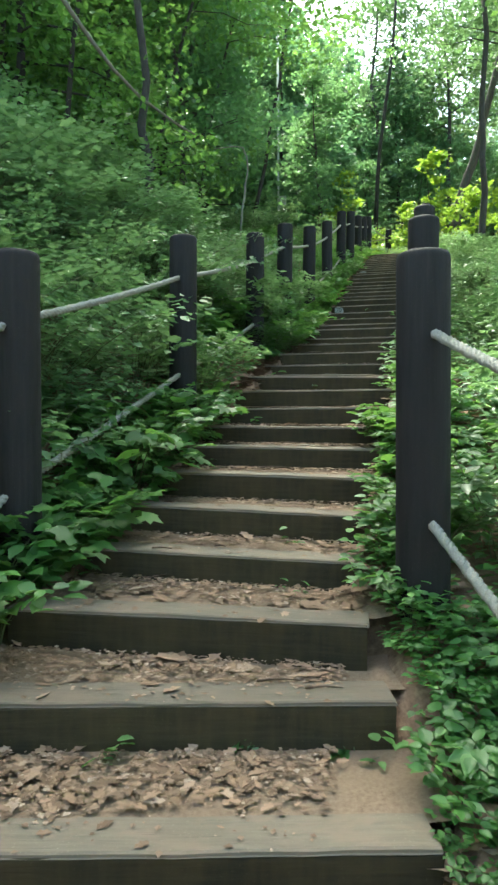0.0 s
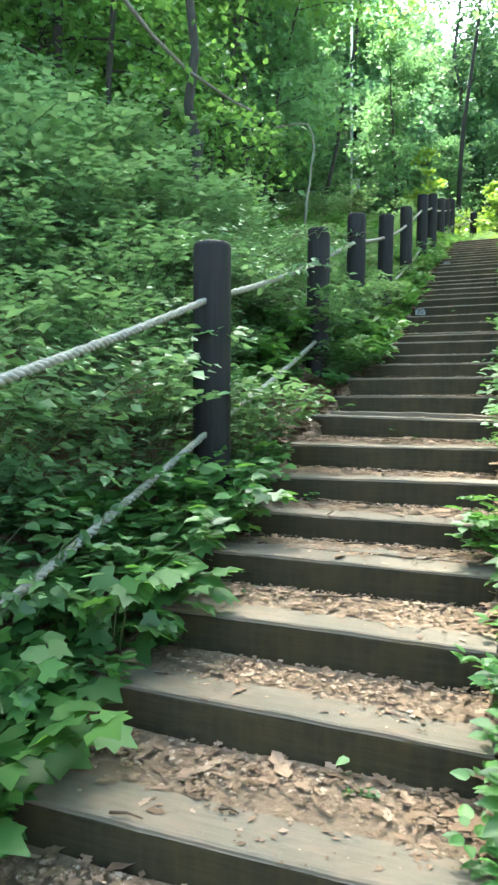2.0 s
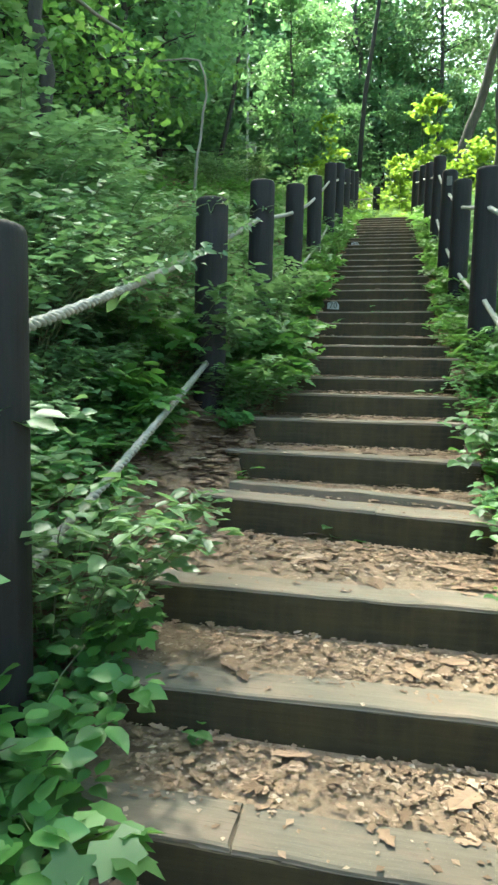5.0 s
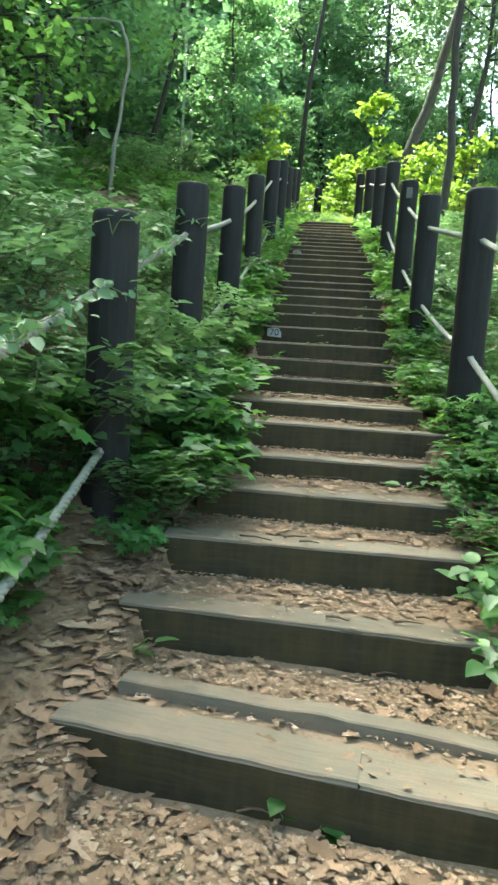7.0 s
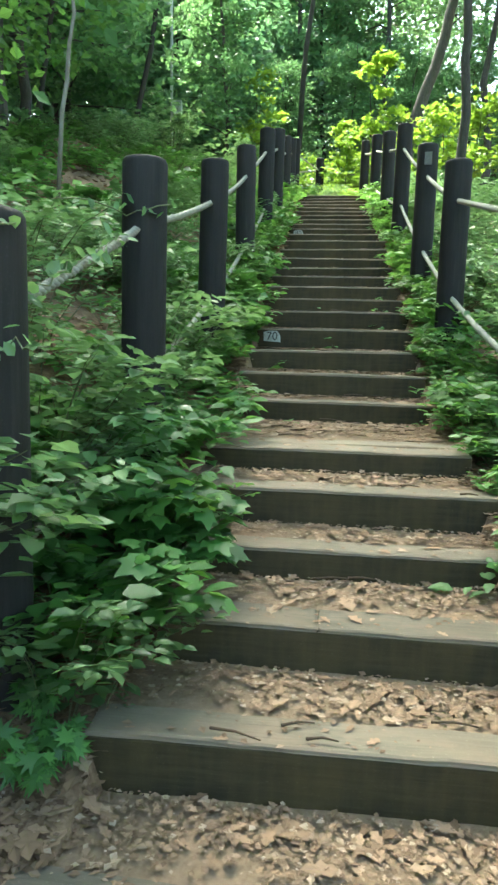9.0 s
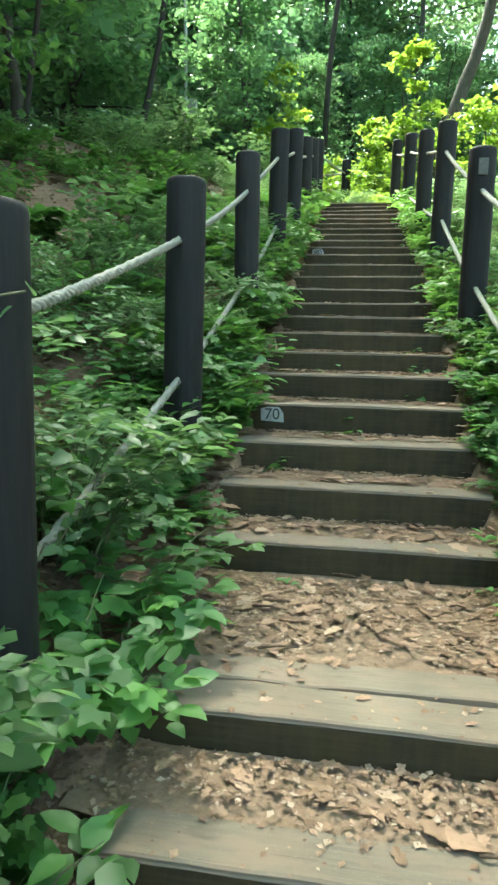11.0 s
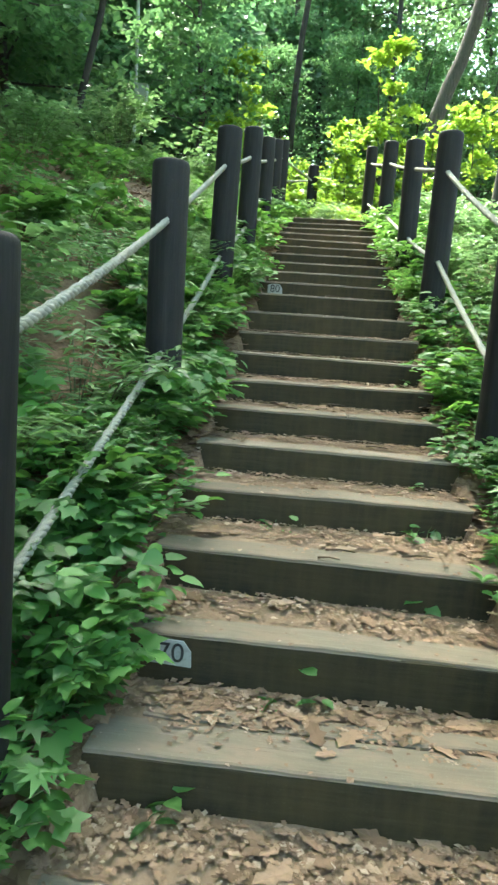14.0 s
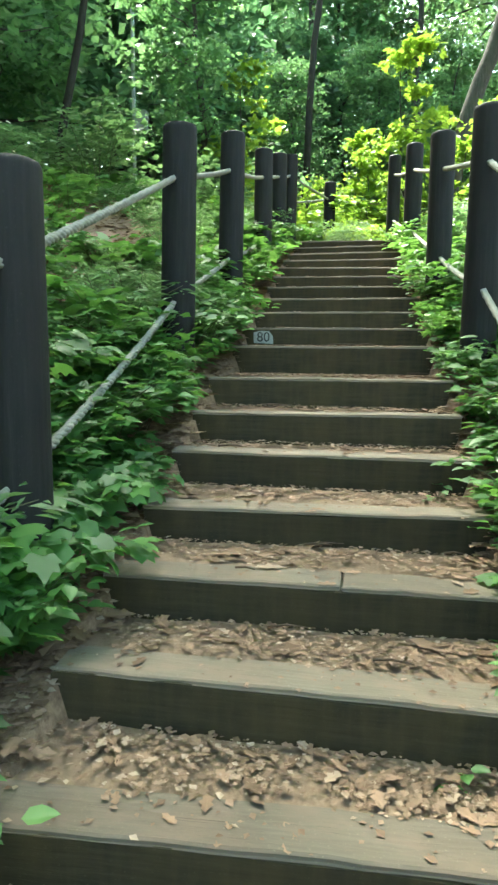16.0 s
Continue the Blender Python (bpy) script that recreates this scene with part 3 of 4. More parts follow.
PLANTS = {
    "bramble": [leafy_plant("bramble", 100 + i, OVATE, LEAF_BANK, 24, 34, 0.62, 0.95, 0.086) for i in range(4)],
    "spray": [leafy_plant("spray", 150 + i, RHOMB, LEAF_BANK, 30, 54, 0.62, 0.95, 0.058) for i in range(4)],
    "bright": [leafy_plant("bright", 170 + i, OVATE, LEAF_SUNNY, 22, 26, 0.55, 0.9, 0.11) for i in range(3)],
    "lobed": [leafy_plant("lobed", 200 + i, LOBED, LEAF_BROAD, 15, 11, 0.36, 0.46, 0.118, 0.45) for i in range(3)],
    "herb": [leafy_plant("herb", 300 + i, BROAD, LEAF_BROAD, 16, 15, 0.36, 0.46, 0.088, 0.2) for i in range(3)],
    "vine": [leafy_plant("vine", 250 + i, LOBED, LEAF_BROAD, 20, 11, 0.40, 0.60, 0.135, 0.6) for i in range(3)],
    "mugwort": [leafy_plant("mugwort", 350 + i, CUT, LEAF_BROAD, 11, 13, 0.22, 0.42, 0.115, 0.35) for i in range(3)],
    "fern": [leafy_plant("fern", 400 + i, BLADE, LEAF_BANK, 16, 34, 0.36, 0.5, 0.085, 0.3) for i in range(3)],
    "seedling": [leafy_plant("seedling", 500 + i, BROAD, LEAF_BROAD, 3, 4, 0.07, 0.09, 0.055, 0.3, 0.002) for i in range(3)],
}
LABELS = {
    "bramble": ("bramble_bush", "dense green bramble bush on the earth bank", "bush", "bushes on the bank"),
    "spray": ("bramble_bush", "dense pale green bramble bush high on the bank", "bush", "bushes on the bank"),
    "bright": ("young_shrub", "bright yellow-green shrub in the sun at the top", "shrub", "bright shrubs at the top"),
    "lobed": ("broadleaf_plant", "low green plant with large lobed leaves", "plant", "broad-leaved plants beside the stairs"),
    "herb": ("herb_plant", "low leafy green herb growing beside the steps", "plant", "herbs beside the stairs"),
    "vine": ("broadleaf_plant", "tall green plant with very large pointed lobed leaves", "plant", "large-leaved plants beside the posts"),
    "mugwort": ("mugwort_plant", "dark green plant with deeply cut palmate leaves", "plant", "cut-leaved plants beside the stairs"),
    "fern": ("fern_plant", "feathery green plant with narrow leaflets", "plant", "feathery plants beside the stairs"),
    "seedling": ("seedling", "small green seedling sprouting from a step", "seedling", "seedlings on the steps"),
}
MASTER = {}


def grow(kind, x, y, scale=1.0, z=None, lean=0.0):
    i = int(rng.integers(len(PLANTS[kind])))
    key = (kind, i)
    zz = float(ground_z(x, y)) if z is None else z
    m = pose(x, y, zz - 0.02, rng.normal(0, 6), lean + rng.normal(0, 6), rng.uniform(0, 360)) @ Matrix.Diagonal((scale, scale, scale * rng.uniform(0.85, 1.15), 1))
    if key not in MASTER:
        MASTER[key] = make_plant(LABELS[kind][0], PLANTS[kind][i], *LABELS[kind][1:])
        MASTER[key].matrix_basis = m
        return MASTER[key]
    ob = copy_thing(MASTER[key], Matrix.Identity(4))
    ob.matrix_basis = m
    return ob


# brambles over the left bank
for y in np.arange(-0.2, 13.5, 0.62):
    for x in np.arange(-2.2, -6.6, -0.62):
        if (y > 10.3 and rng.random() < 0.72) or (x > -2.5 and 5.5 < y < 7.75):
            continue
        s = rng.uniform(0.85, 1.2) * (1.6 if x < -3.6 else 1.15 if x < -2.6 else 0.8) * (1 if y < 10 else 0.65)
        grow("spray" if x < -2.7 else "bramble", x + rng.normal(0, 0.13), y + rng.normal(0, 0.15), s)
# edge of the left bank, close to the steps
for y in np.arange(0.3, 21.5, 0.33):
    if 5.8 < y < 7.6:
        continue
    if 11.2 < y < 12.0:
        continue
    kind = rng.choice(["lobed", "herb", "herb", "bramble"] if y < 9 else ["herb", "mugwort", "lobed", "herb"])
    s = rng.uniform(0.85, 1.25) * (0.6 if kind == "bramble" else 1.0) * (0.8 if y > 9 else 1.0)
    grow(kind, (-1.76 if y < 10.5 else -1.92) + rng.normal(0, 0.06), y + rng.normal(0, 0.08), s)
    if rng.random() < 0.8:
        grow(rng.choice(["lobed", "herb", "fern"]), -2.25 + rng.normal(0, 0.15), y + rng.normal(0, 0.1), rng.uniform(0.8, 1.2))
for y in np.arange(2.9, 5.7, 0.27):
    grow(rng.choice(["herb", "lobed"]), -1.72 + rng.normal(0, 0.04), y, rng.uniform(0.5, 0.75))
for y in np.arange(6.2, 7.9, 0.3):
    grow("bramble", -2.55 + rng.normal(0, 0.06), y, 0.62)
    grow(rng.choice(["mugwort", "herb", "lobed"]), -2.22 + rng.normal(0, 0.06), y, rng.uniform(0.55, 0.8))
for x, y, q in ((-1.92, 6.0, 0.5), (-1.78, 5.8, 0.42), (-2.1, 5.75, 0.6), (-2.3, 6.0, 0.7), (-2.0, 6.3, 0.42)):
    grow("herb", x, y, q)
# large leaves round two posts, cut leaves at the foot of the bank
for x, y, q in ((-1.70, 8.35, 0.8), (-1.68, 8.75, 0.8), (-1.78, 9.05, 0.5), (-2.3, 7.2, 0.85), (-2.35, 7.7, 0.9), (-1.85, 2.2, 0.8), (-2.1, 1.7, 0.9), (-1.8, 3.3, 0.75), (-2.0, 2.75, 1.0), (-2.25, 11.6, 0.5), (-2.0, 12.4, 0.7), (-1.84, 12.9, 0.55), (-2.15, 12.1, 0.75), (-1.8, 14.3, 0.6)):
    grow("vine", x, y, q)
for x, y, q in ((-1.70, 10.8, 0.8), (-1.85, 11.1, 0.95), (-1.86, 11.45, 0.8), (-2.0, 10.9, 0.9), (-1.9, 11.75, 0.6), (-1.76, 7.8, 0.55), (-2.1, 7.4, 0.6), (-0.16, 11.9, 0.7), (-0.05, 12.2, 0.8), (-0.18, 12.6, 0.7), (0.0, 13.0, 0.9), (-0.2, 11.3, 0.5), (-0.1, 14.1, 0.7), (-1.75, 15.3, 0.8), (-1.7, 16.2, 0.7)):
    grow("mugwort", x, y, q)
# sparser growth further up
for i in range(125):
    x, y = -2.2 - 4.5 * rng.random(), rng.uniform(10.5, 25)
    grow(rng.choice(["herb", "fern", "lobed", "bramble"], p=[0.4, 0.3, 0.2, 0.1]), x, y, rng.uniform(0.8, 1.35))
# feathery and broad-leaved clumps close to the upper steps
for i in range(46):
    y = rng.uniform(10.8, 17.5)
    grow(rng.choice(["mugwort", "herb", "lobed"], p=[0.3, 0.4, 0.3]), rng.uniform(-2.2, -1.76), y, rng.uniform(0.6, 1.0))
# right side
for y in np.arange(2.2, 21.5, 0.3):
    kind = rng.choice(["herb", "lobed", "mugwort", "herb"])
    grow(kind, (0.02 if y > 3.2 else 0.2) + rng.normal(0, 0.05), y + rng.normal(0, 0.08), rng.uniform(0.65, 1.0) * (0.6 if y < 3.3 else 1))
    grow(rng.choice(["herb", "herb", "mugwort"]), (-0.13 if y > 3.0 else 0.32) + rng.normal(0, 0.04), y + 0.15 + rng.normal(0, 0.08), rng.uniform(0.4, 0.7))
    grow(rng.choice(["herb", "fern", "bramble"]), 0.62 + rng.normal(0, 0.1), y + rng.normal(0, 0.1), rng.uniform(0.7, 1.0) * (0.6 if y < 3.3 else 1))
for y in np.arange(1.0, 24, 0.95):
    for x in ((1.15, 2.2) if y < 14 else (1.15,)):
        grow("bramble", x + rng.normal(0, 0.15), y + rng.normal(0, 0.2), rng.uniform(0.8, 1.2))
for x, y, q in ((0.14, 2.0, 0.3), (0.36, 1.75, 0.35), (0.5, 2.1, 0.4), (0.02, 2.75, 0.42), (-0.1, 3.1, 0.55), (-0.05, 3.35, 0.55), (0.1, 2.45, 0.36), (-0.04, 2.9, 0.5), (-0.13, 3.5, 0.6), (-0.14, 3.85, 0.6), (-0.03, 3.65, 0.7), (0.42, 2.6, 0.6), (0.5, 3.0, 0.7), (0.17, 1.6, 0.3), (0.2, 1.85, 0.36), (0.16, 2.15, 0.34), (0.2, 2.35, 0.4), (0.13, 2.6, 0.36)):
    grow("herb", x, y, q)
# end of the climb
for i in range(40):
    x, y = rng.uniform(-3.0, 1.2), rng.uniform(22.3, 27)
    grow(rng.choice(["fern", "herb"]), x, y, rng.uniform(0.7, 1.3))
# seedlings at the feet of the risers
for k, x in ((51, -0.55), (51, -0.2), (51, -1.0), (53, -0.55), (54, -0.62), (56, -1.35), (58, -1.2), (60, -0.95), (61, -1.5), (64, -0.45), (67, -1.2), (67, -0.4), (69, -1.45), (70, -1.05), (72, -0.6), (72, -0.5), (72, -1.15), (73, -0.55), (74, -0.4), (76, -0.45), (71, -0.45)):
    grow("seedling", x, STEP_Y[k] - 0.05 + math.tan(radians(STEP_YAW.get(k, 0))) * (x - STAIR_X), rng.uniform(1.0, 1.7), STEP_Z[k - 1])


# ---- dry leaves and crumbs ----
def litter(name, n, xr, yr, size, mat, label, on_steps, shape=WITHERED):
    x = rng.uniform(*xr, n)
    y = rng.uniform(*yr, n)
    if on_steps:
        zs = np.array([STEP_Z[k] for k in STEPS])
        i, s = step_index(x, y)
        edge = s + 0.07 * np.sin(9 * x + 2.1 * i) + 0.05 * np.sin(23 * x + 3.7 * i)
        keep = (rng.random(n) < 0.04 + 0.74 * np.clip(edge * 2.9 - 0.8, 0, 1)) & (s < 0.94)
        z = zs[i] + 0.002 + 0.012 * s * s
        x, y, z = x[keep], y[keep], z[keep]
        n = len(x)
    else:
        keep = (y > 3.05) | (x > 0.06) | (x < -1.82)      # clear of the turned lowest steps
        x, y = x[keep], y[keep]
        n = len(x)
        drop = np.clip((x + 1.60) / 0.08, 0, 1) * (x < -0.9) + np.clip((-0.28 - x) / 0.08, 0, 1) * (x > -0.9)   # the soil dips at the step ends
        drop_low = np.clip((0.10 - x) / 0.08, 0, 1) * (x > -0.9)
        z = ground_z(x, y) + 0.012 - 0.25 * np.where(y > 3.0, drop, drop_low)
    a = rng.uniform(0, 6.28, n)
    d = np.stack([np.cos(a), np.sin(a), rng.normal(0, 0.06, n)], -1)
    nn = np.stack([rng.normal(0, 0.12, n), rng.normal(0, 0.12, n), np.ones(n)], -1)
    v, f = leaves(shape, np.stack([x, y, z], -1), d, nn, (0.4 + 0.95 * rng.random(n) ** 2) * size)
    ob = new(name, mesh_from(name, v, f, mat))
    return tagged(ob, label, "leaf litter", kind="stuff")


litter("dry_leaves", 13000, (-1.6, -0.28), (0.5, 21), 0.052, DEAD_LEAF, "curled brown dry leaves on the treads", True)
litter("leaf_crumbs", 150000, (-1.62, -0.26), (0.5, 21), 0.025, CHIP, "pale crumbs of broken leaves on the treads", True, RHOMB)
litter("dry_leaves", 4000, (-2.4, -1.64), (0.3, 22), 0.068, DEAD_LEAF, "brown dry leaves along the foot of the bank", False)
litter("dry_leaves", 3600, (-0.2, 0.6), (0.3, 22), 0.068, DEAD_LEAF, "brown dry leaves beside the steps", False)
litter("dry_leaves", 5200, (-1.9, -1.54), (3.0, 21), 0.08, DEAD_LEAF, "brown dry leaves drifted against the step ends", False)
litter("dry_leaves", 5200, (-0.34, 0.0), (3.0, 21), 0.08, DEAD_LEAF, "brown dry leaves drifted at the step ends", False)
litter("leaf_crumbs", 12000, (-1.86, -1.54), (3.0, 18), 0.03, CHIP, "pale crumbs of broken leaves at the foot of the bank", False, RHOMB)
litter("leaf_crumbs", 12000, (-0.34, -0.08), (3.0, 18), 0.03, CHIP, "pale crumbs of broken leaves beside the steps", False, RHOMB)
litter("broad_dry_leaves", 750, (-2.5, -1.62), (6.1, 7.8), 0.105, DEAD_LEAF, "broad brown leaves heaped at the foot of the bank", False)
litter("broad_dry_leaves", 500, (-2.3, -1.66), (0.9, 2.9), 0.11, DEAD_LEAF, "broad brown leaves heaped beside the lowest steps", False)
litter("broad_dry_leaves", 1500, (0.06, 0.75), (0.9, 3.1), 0.105, DEAD_LEAF, "broad brown leaves heaped by the lowest post", False)
litter("dry_leaves", 7000, (-6, -2.0), (9.5, 25), 0.1, DEAD_LEAF, "brown dry leaves over the forest floor", False)


# ---- trees ----
def tree_meshes(seed, height, trunk_r, crown_from, crown_r, clumps, per_clump, leaf, shape, leaf_mat, bark, lean=(0, 0), clump_r=0.55, flat=0.45, wiggle=0.15, limbs=12):
    g = np.random.default_rng(seed)
    n = 12
    pts, rad = [], []
    off = Vector((0, 0, 0))
    for i in range(n + 1):
        u = i / n
        off = off + Vector((g.normal(0, wiggle / n * 2), g.normal(0, wiggle / n * 2), 0))
        pts.append(Vector((lean[0] * u * height, lean[1] * u * height, u * height - 0.3 * (1 - u))) + off)
        rad.append(trunk_r * (1.25 - 0.25 * min(1, u * 8)) * (1 - 0.85 * u))
    trunk = tube(pts, rad, 10)
    pieces, ends = [], []
    for i in range(limbs):
        u = crown_from + (1 - crown_from) * (i + g.random()) / limbs
        f = min(n - 0.001, u * n)
        p = pts[int(f)].lerp(pts[int(f) + 1], f % 1)
        a = g.uniform(0, 6.28)
        ln = crown_r * g.uniform(0.6, 1.1) * (1.15 - 0.75 * (u - crown_from) / (1 - crown_from + 1e-6))
        up = g.uniform(0.0, 0.5)
        q = [p + Vector((math.cos(a) * ln * s, math.sin(a) * ln * s, up * ln * s ** 0.8 - 0.12 * ln * s * s)) + Vector(tuple(g.normal(0, 0.05 * ln * s, 3))) for s in (0, 0.3, 0.6, 0.85, 1)]
        r = trunk_r * (0.4 - 0.28 * u)
        pieces.append(tube(q, [r, 0.75 * r, 0.5 * r, 0.3 * r, 0.12 * r], 6))
        for s in (0.35, 0.55, 0.75, 0.9, 1.0):
            f2 = min(3.999, s * 4)
            ends.append((q[int(f2)].lerp(q[int(f2) + 1], f2 % 1), ln * 0.35))
    lim = join(*pieces)
    c = g.integers(0, len(ends), clumps)
    centre = np.array([tuple(ends[i][0]) for i in c]) + np.clip(g.normal(size=(clumps, 3)), -1.4, 1.4) * np.array([ends[i][1] for i in c])[:, None] * np.array([1, 1, 0.55])
    k = g.integers(0, clumps, clumps * per_clump)
    scale = g.uniform(0.5, 1.3, clumps)[k][:, None]
    place = centre[k] + np.clip(g.normal(size=(len(k), 3)), -1.8, 1.8) * np.array([clump_r, clump_r, clump_r * flat]) * scale * 0.6
    d = g.normal(size=(len(k), 3)) * np.array([1, 1, 0.5]) + np.array([0, 0, -0.25])
    nn = g.normal(size=(len(k), 3)) * 0.42 + np.array([0, 0, 1])
    lv, lf = leaves(shape, place, d, nn, leaf * g.uniform(0.6, 1.3, len(k)))
    return (mesh_from("trunk", *join(trunk, lim), bark, True), mesh_from("crown", lv, lf, leaf_mat))


def plant_tree(name, meshes, label, group=""):
    ob = tagged(new(name), label, "tree", group)
    for n, me in zip(("trunk", "crown"), meshes):
        part(n, me, ob)
    return ob


KINDS = {
    "dark": [tree_meshes(600 + i, 9, 0.13, 0.08, 2.6, 380, 26, 0.15, RHOMB, LEAF_DARK, BARK_DARK, (0.03, -0.02), 0.6, 0.28, 0.5, 26) for i in range(3)],
    "mid": [tree_meshes(620 + i, 11, 0.13, 0.15, 2.8, 280, 26, 0.205, RHOMB, LEAF_TREE, BARK_GREY, (0.04, 0.0), 0.65, 0.3, 0.6, 24) for i in range(3)],
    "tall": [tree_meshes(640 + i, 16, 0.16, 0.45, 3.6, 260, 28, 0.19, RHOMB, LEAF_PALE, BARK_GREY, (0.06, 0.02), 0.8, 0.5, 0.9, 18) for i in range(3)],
}
KINDS["far"] = [tree_meshes(660 + i, 12, 0.14, 0.1, 3.4, 260, 18, 0.37, RHOMB, LEAF_HAZED, BARK_DARK, (0.02, 0.0), 0.9, 0.55, 0.6, 22) for i in range(3)]
KINDS["airy"] = [tree_meshes(690 + i, 13, 0.055, 0.42, 2.9, 150, 17, 0.17, RHOMB, LEAF_DARK, BARK_DARK, (0.17, 0.0), 0.7, 0.5, 0.4, 20) for i in range(3)]
KINDS["canopy"] = [tree_meshes(680 + i, 13, 0.055, 0.42, 2.9, 200, 22, 0.17, RHOMB, LEAF_DARK, BARK_DARK, (0.17, 0.0), 0.7, 0.5, 0.4, 22) for i in range(3)]
TREE_LABEL = {"airy": "slim tree with a light leaning crown, added to filter the sun", "canopy": "slim tree with a high leafy crown, added to shade the stairs", "far": "broad green tree deep in the woodland", "dark": "dense dark green leafy tree with low branches", "mid": "green leafy tree in the woodland", "tall": "tall slender tree with an open pale green crown"}
TREE_MASTER = {}


def put_tree(kind, x, y, scale, turn):
    i = int(rng.integers(3))
    m = pose(x, y, float(ground_z(x, y)), 0, 0, turn) @ Matrix.Diagonal((scale, scale, scale, 1))
    if (kind, i) not in TREE_MASTER:
        TREE_MASTER[kind, i] = plant_tree("tree", KINDS[kind][i], TREE_LABEL[kind], kind + " woodland trees")
        TREE_MASTER[kind, i].matrix_basis = m
        return
    copy_thing(TREE_MASTER[kind, i], Matrix.Identity(4)).matrix_basis = m


for x, y, s in ((-6.2, 10.0, 0.8), (-9.4, 6.4, 0.85), (-8.0, 12.0, 0.95), (-6.6, 13.8, 0.8), (-10, 8.5, 1.1), (-11.5, 12.0, 1.2), (-12, 18, 1.2)):
    put_tree("dark", x, y, s, rng.uniform(0, 360))
for x, y, s in ((-2.2, 30.0, 0.42), (-0.6, 31.5, 0.5), (1.4, 32, 0.5), (3.4, 31, 0.5), (-9.3, 15.5, 1.0), (-5.9, 16.2, 0.7), (-7.2, 20.0, 0.85), (-3.7, 25.2, 0.6), (-8.2, 25.5, 0.85), (-8.5, 21.5, 1.0), (-9.5, 28, 0.9), (-13, 25, 1.1), (-3.5, 40, 1.0), (0.8, 42, 1.0), (5.2, 34, 0.9), (9.5, 29, 0.9), (11, 38, 1.2), (-9, 42, 1.1), (15, 33, 1.2), (4.5, 50, 1.3), (-16, 40, 1.3), (18, 46, 1.4), (-7, 55, 1.4)):
    put_tree("mid", x, y, s, rng.uniform(0, 360))
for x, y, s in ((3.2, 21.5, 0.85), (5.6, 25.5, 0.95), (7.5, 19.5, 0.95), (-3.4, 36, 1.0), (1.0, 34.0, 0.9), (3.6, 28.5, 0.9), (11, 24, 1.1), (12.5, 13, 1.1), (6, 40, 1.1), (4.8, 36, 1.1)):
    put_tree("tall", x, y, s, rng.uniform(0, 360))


# trees added on the bank so that their high crowns shade the stairs
for x, y, s in ((-8.2, 9.2, 1.0), (-6.3, 14.6, 0.9), (-6.4, 18.6, 0.9), (-8.2, 20.0, 1.0), (-5.8, 22.6, 1.25)):
    put_tree("canopy", x, y, s, rng.uniform(-20, 20))
# thinner crowns, added to break the sun into dapples
for x, y, s in ((-6.3, 6.7, 0.95), (-7.7, 11.3, 1.0), (-8.0, 15.4, 1.0), (-5.6, 10.0, 0.9), (-7.4, 4.4, 0.9)):
    put_tree("airy", x, y, s, rng.uniform(-20, 20))
# out of view on the right, added to keep sun and sky off that side
for x, y, s in ((3.9, 1.2, 1.15), (4.0, 4.6, 1.2), (3.8, 8.0, 1.2), (4.0, 11.6, 1.2), (4.0, 15.2, 1.15), (5.0, 19.0, 1.1)):
    put_tree("airy", x, y, s, 180 + rng.uniform(-20, 20))
# unseen woods behind the foot of the stairs, added to cut the sky light
for x, y, s in ((-5.0, -7.0, 0.8), (0.0, -10.5, 0.9), (5.5, -6.5, 0.8), (-9.5, -4, 1.0), (-8.5, -12, 1.1), (9.5, -11, 1.1), (2.5, -15, 1.2), (-4, -16, 1.2), (11, -3, 1.0)):
    put_tree("mid", x, y, s, rng.uniform(0, 360))
# closed woodland far off
for x, y, s in ((-14, 62, 1.3), (-8, 66, 1.4), (-2, 62, 1.2), (4, 66, 1.2), (10, 62, 1.0), (16, 60, 1.0), (22, 54, 1.0), (27, 44, 1.0), (-22, 52, 1.5), (26, 60, 1.1), (11, 54, 0.8), (0, 54, 0.9)):
    put_tree("far", x, y, s, rng.uniform(0, 360))
# unseen row on the right, added to hold back sky light from that side
for x, y, s in ((5.8, 2.6, 0.85), (5.8, 6.5, 0.85), (5.8, 11.0, 0.85), (5.8, 15.0, 0.8)):
    put_tree("dark", x, y, s, rng.uniform(0, 360))
for x, y, s in ((-13, 9, 1.2), (-14, 15.5, 1.2), (-10.5, 19, 0.9), (-11, 27, 1.1), (-12, 34, 1.3), (-6.8, 31, 0.8), (-13, 13, 1.1), (-15, 19, 1.2), (-12, 22, 1.1), (-10.5, 24.5, 1.0), (-11, 31, 1.1), (-15, 30, 1.2), (-7, 40, 1.1), (-5, 34, 0.6), (-2.4, 34.5, 0.55), (0.4, 35, 0.55), (3.2, 35.5, 0.5), (6, 36, 0.5), (-8.5, 33.5, 0.7), (9, 35, 0.5), (-9, 37, 1.2), (-13, 37, 1.3), (-18, 26, 1.3), (-18, 35, 1.4), (-1.5, 38, 0.9), (-2.5, 45, 1.1), (2.5, 41, 0.6), (3, 50, 0.7), (7.5, 45, 0.6), (12, 47, 0.7), (17, 40, 0.6), (-6, 47, 1.3), (-11, 48, 1.4), (-17, 46, 1.5), (14, 28, 0.6), (16, 20, 0.6), (22, 30, 0.8)):
    put_tree("far", x, y, s, rng.uniform(0, 360))


def single_trunk(name, points, r0, r1, mat, label, sides=9):
    n = len(points)
    v, f = tube(points, [r0 + (r1 - r0) * i / (n - 1) for i in range(n)], sides)
    return tagged(new(name, mesh_from(name, v, f, mat, True)), label, "tree trunk" if "trunk" in name else "branch")


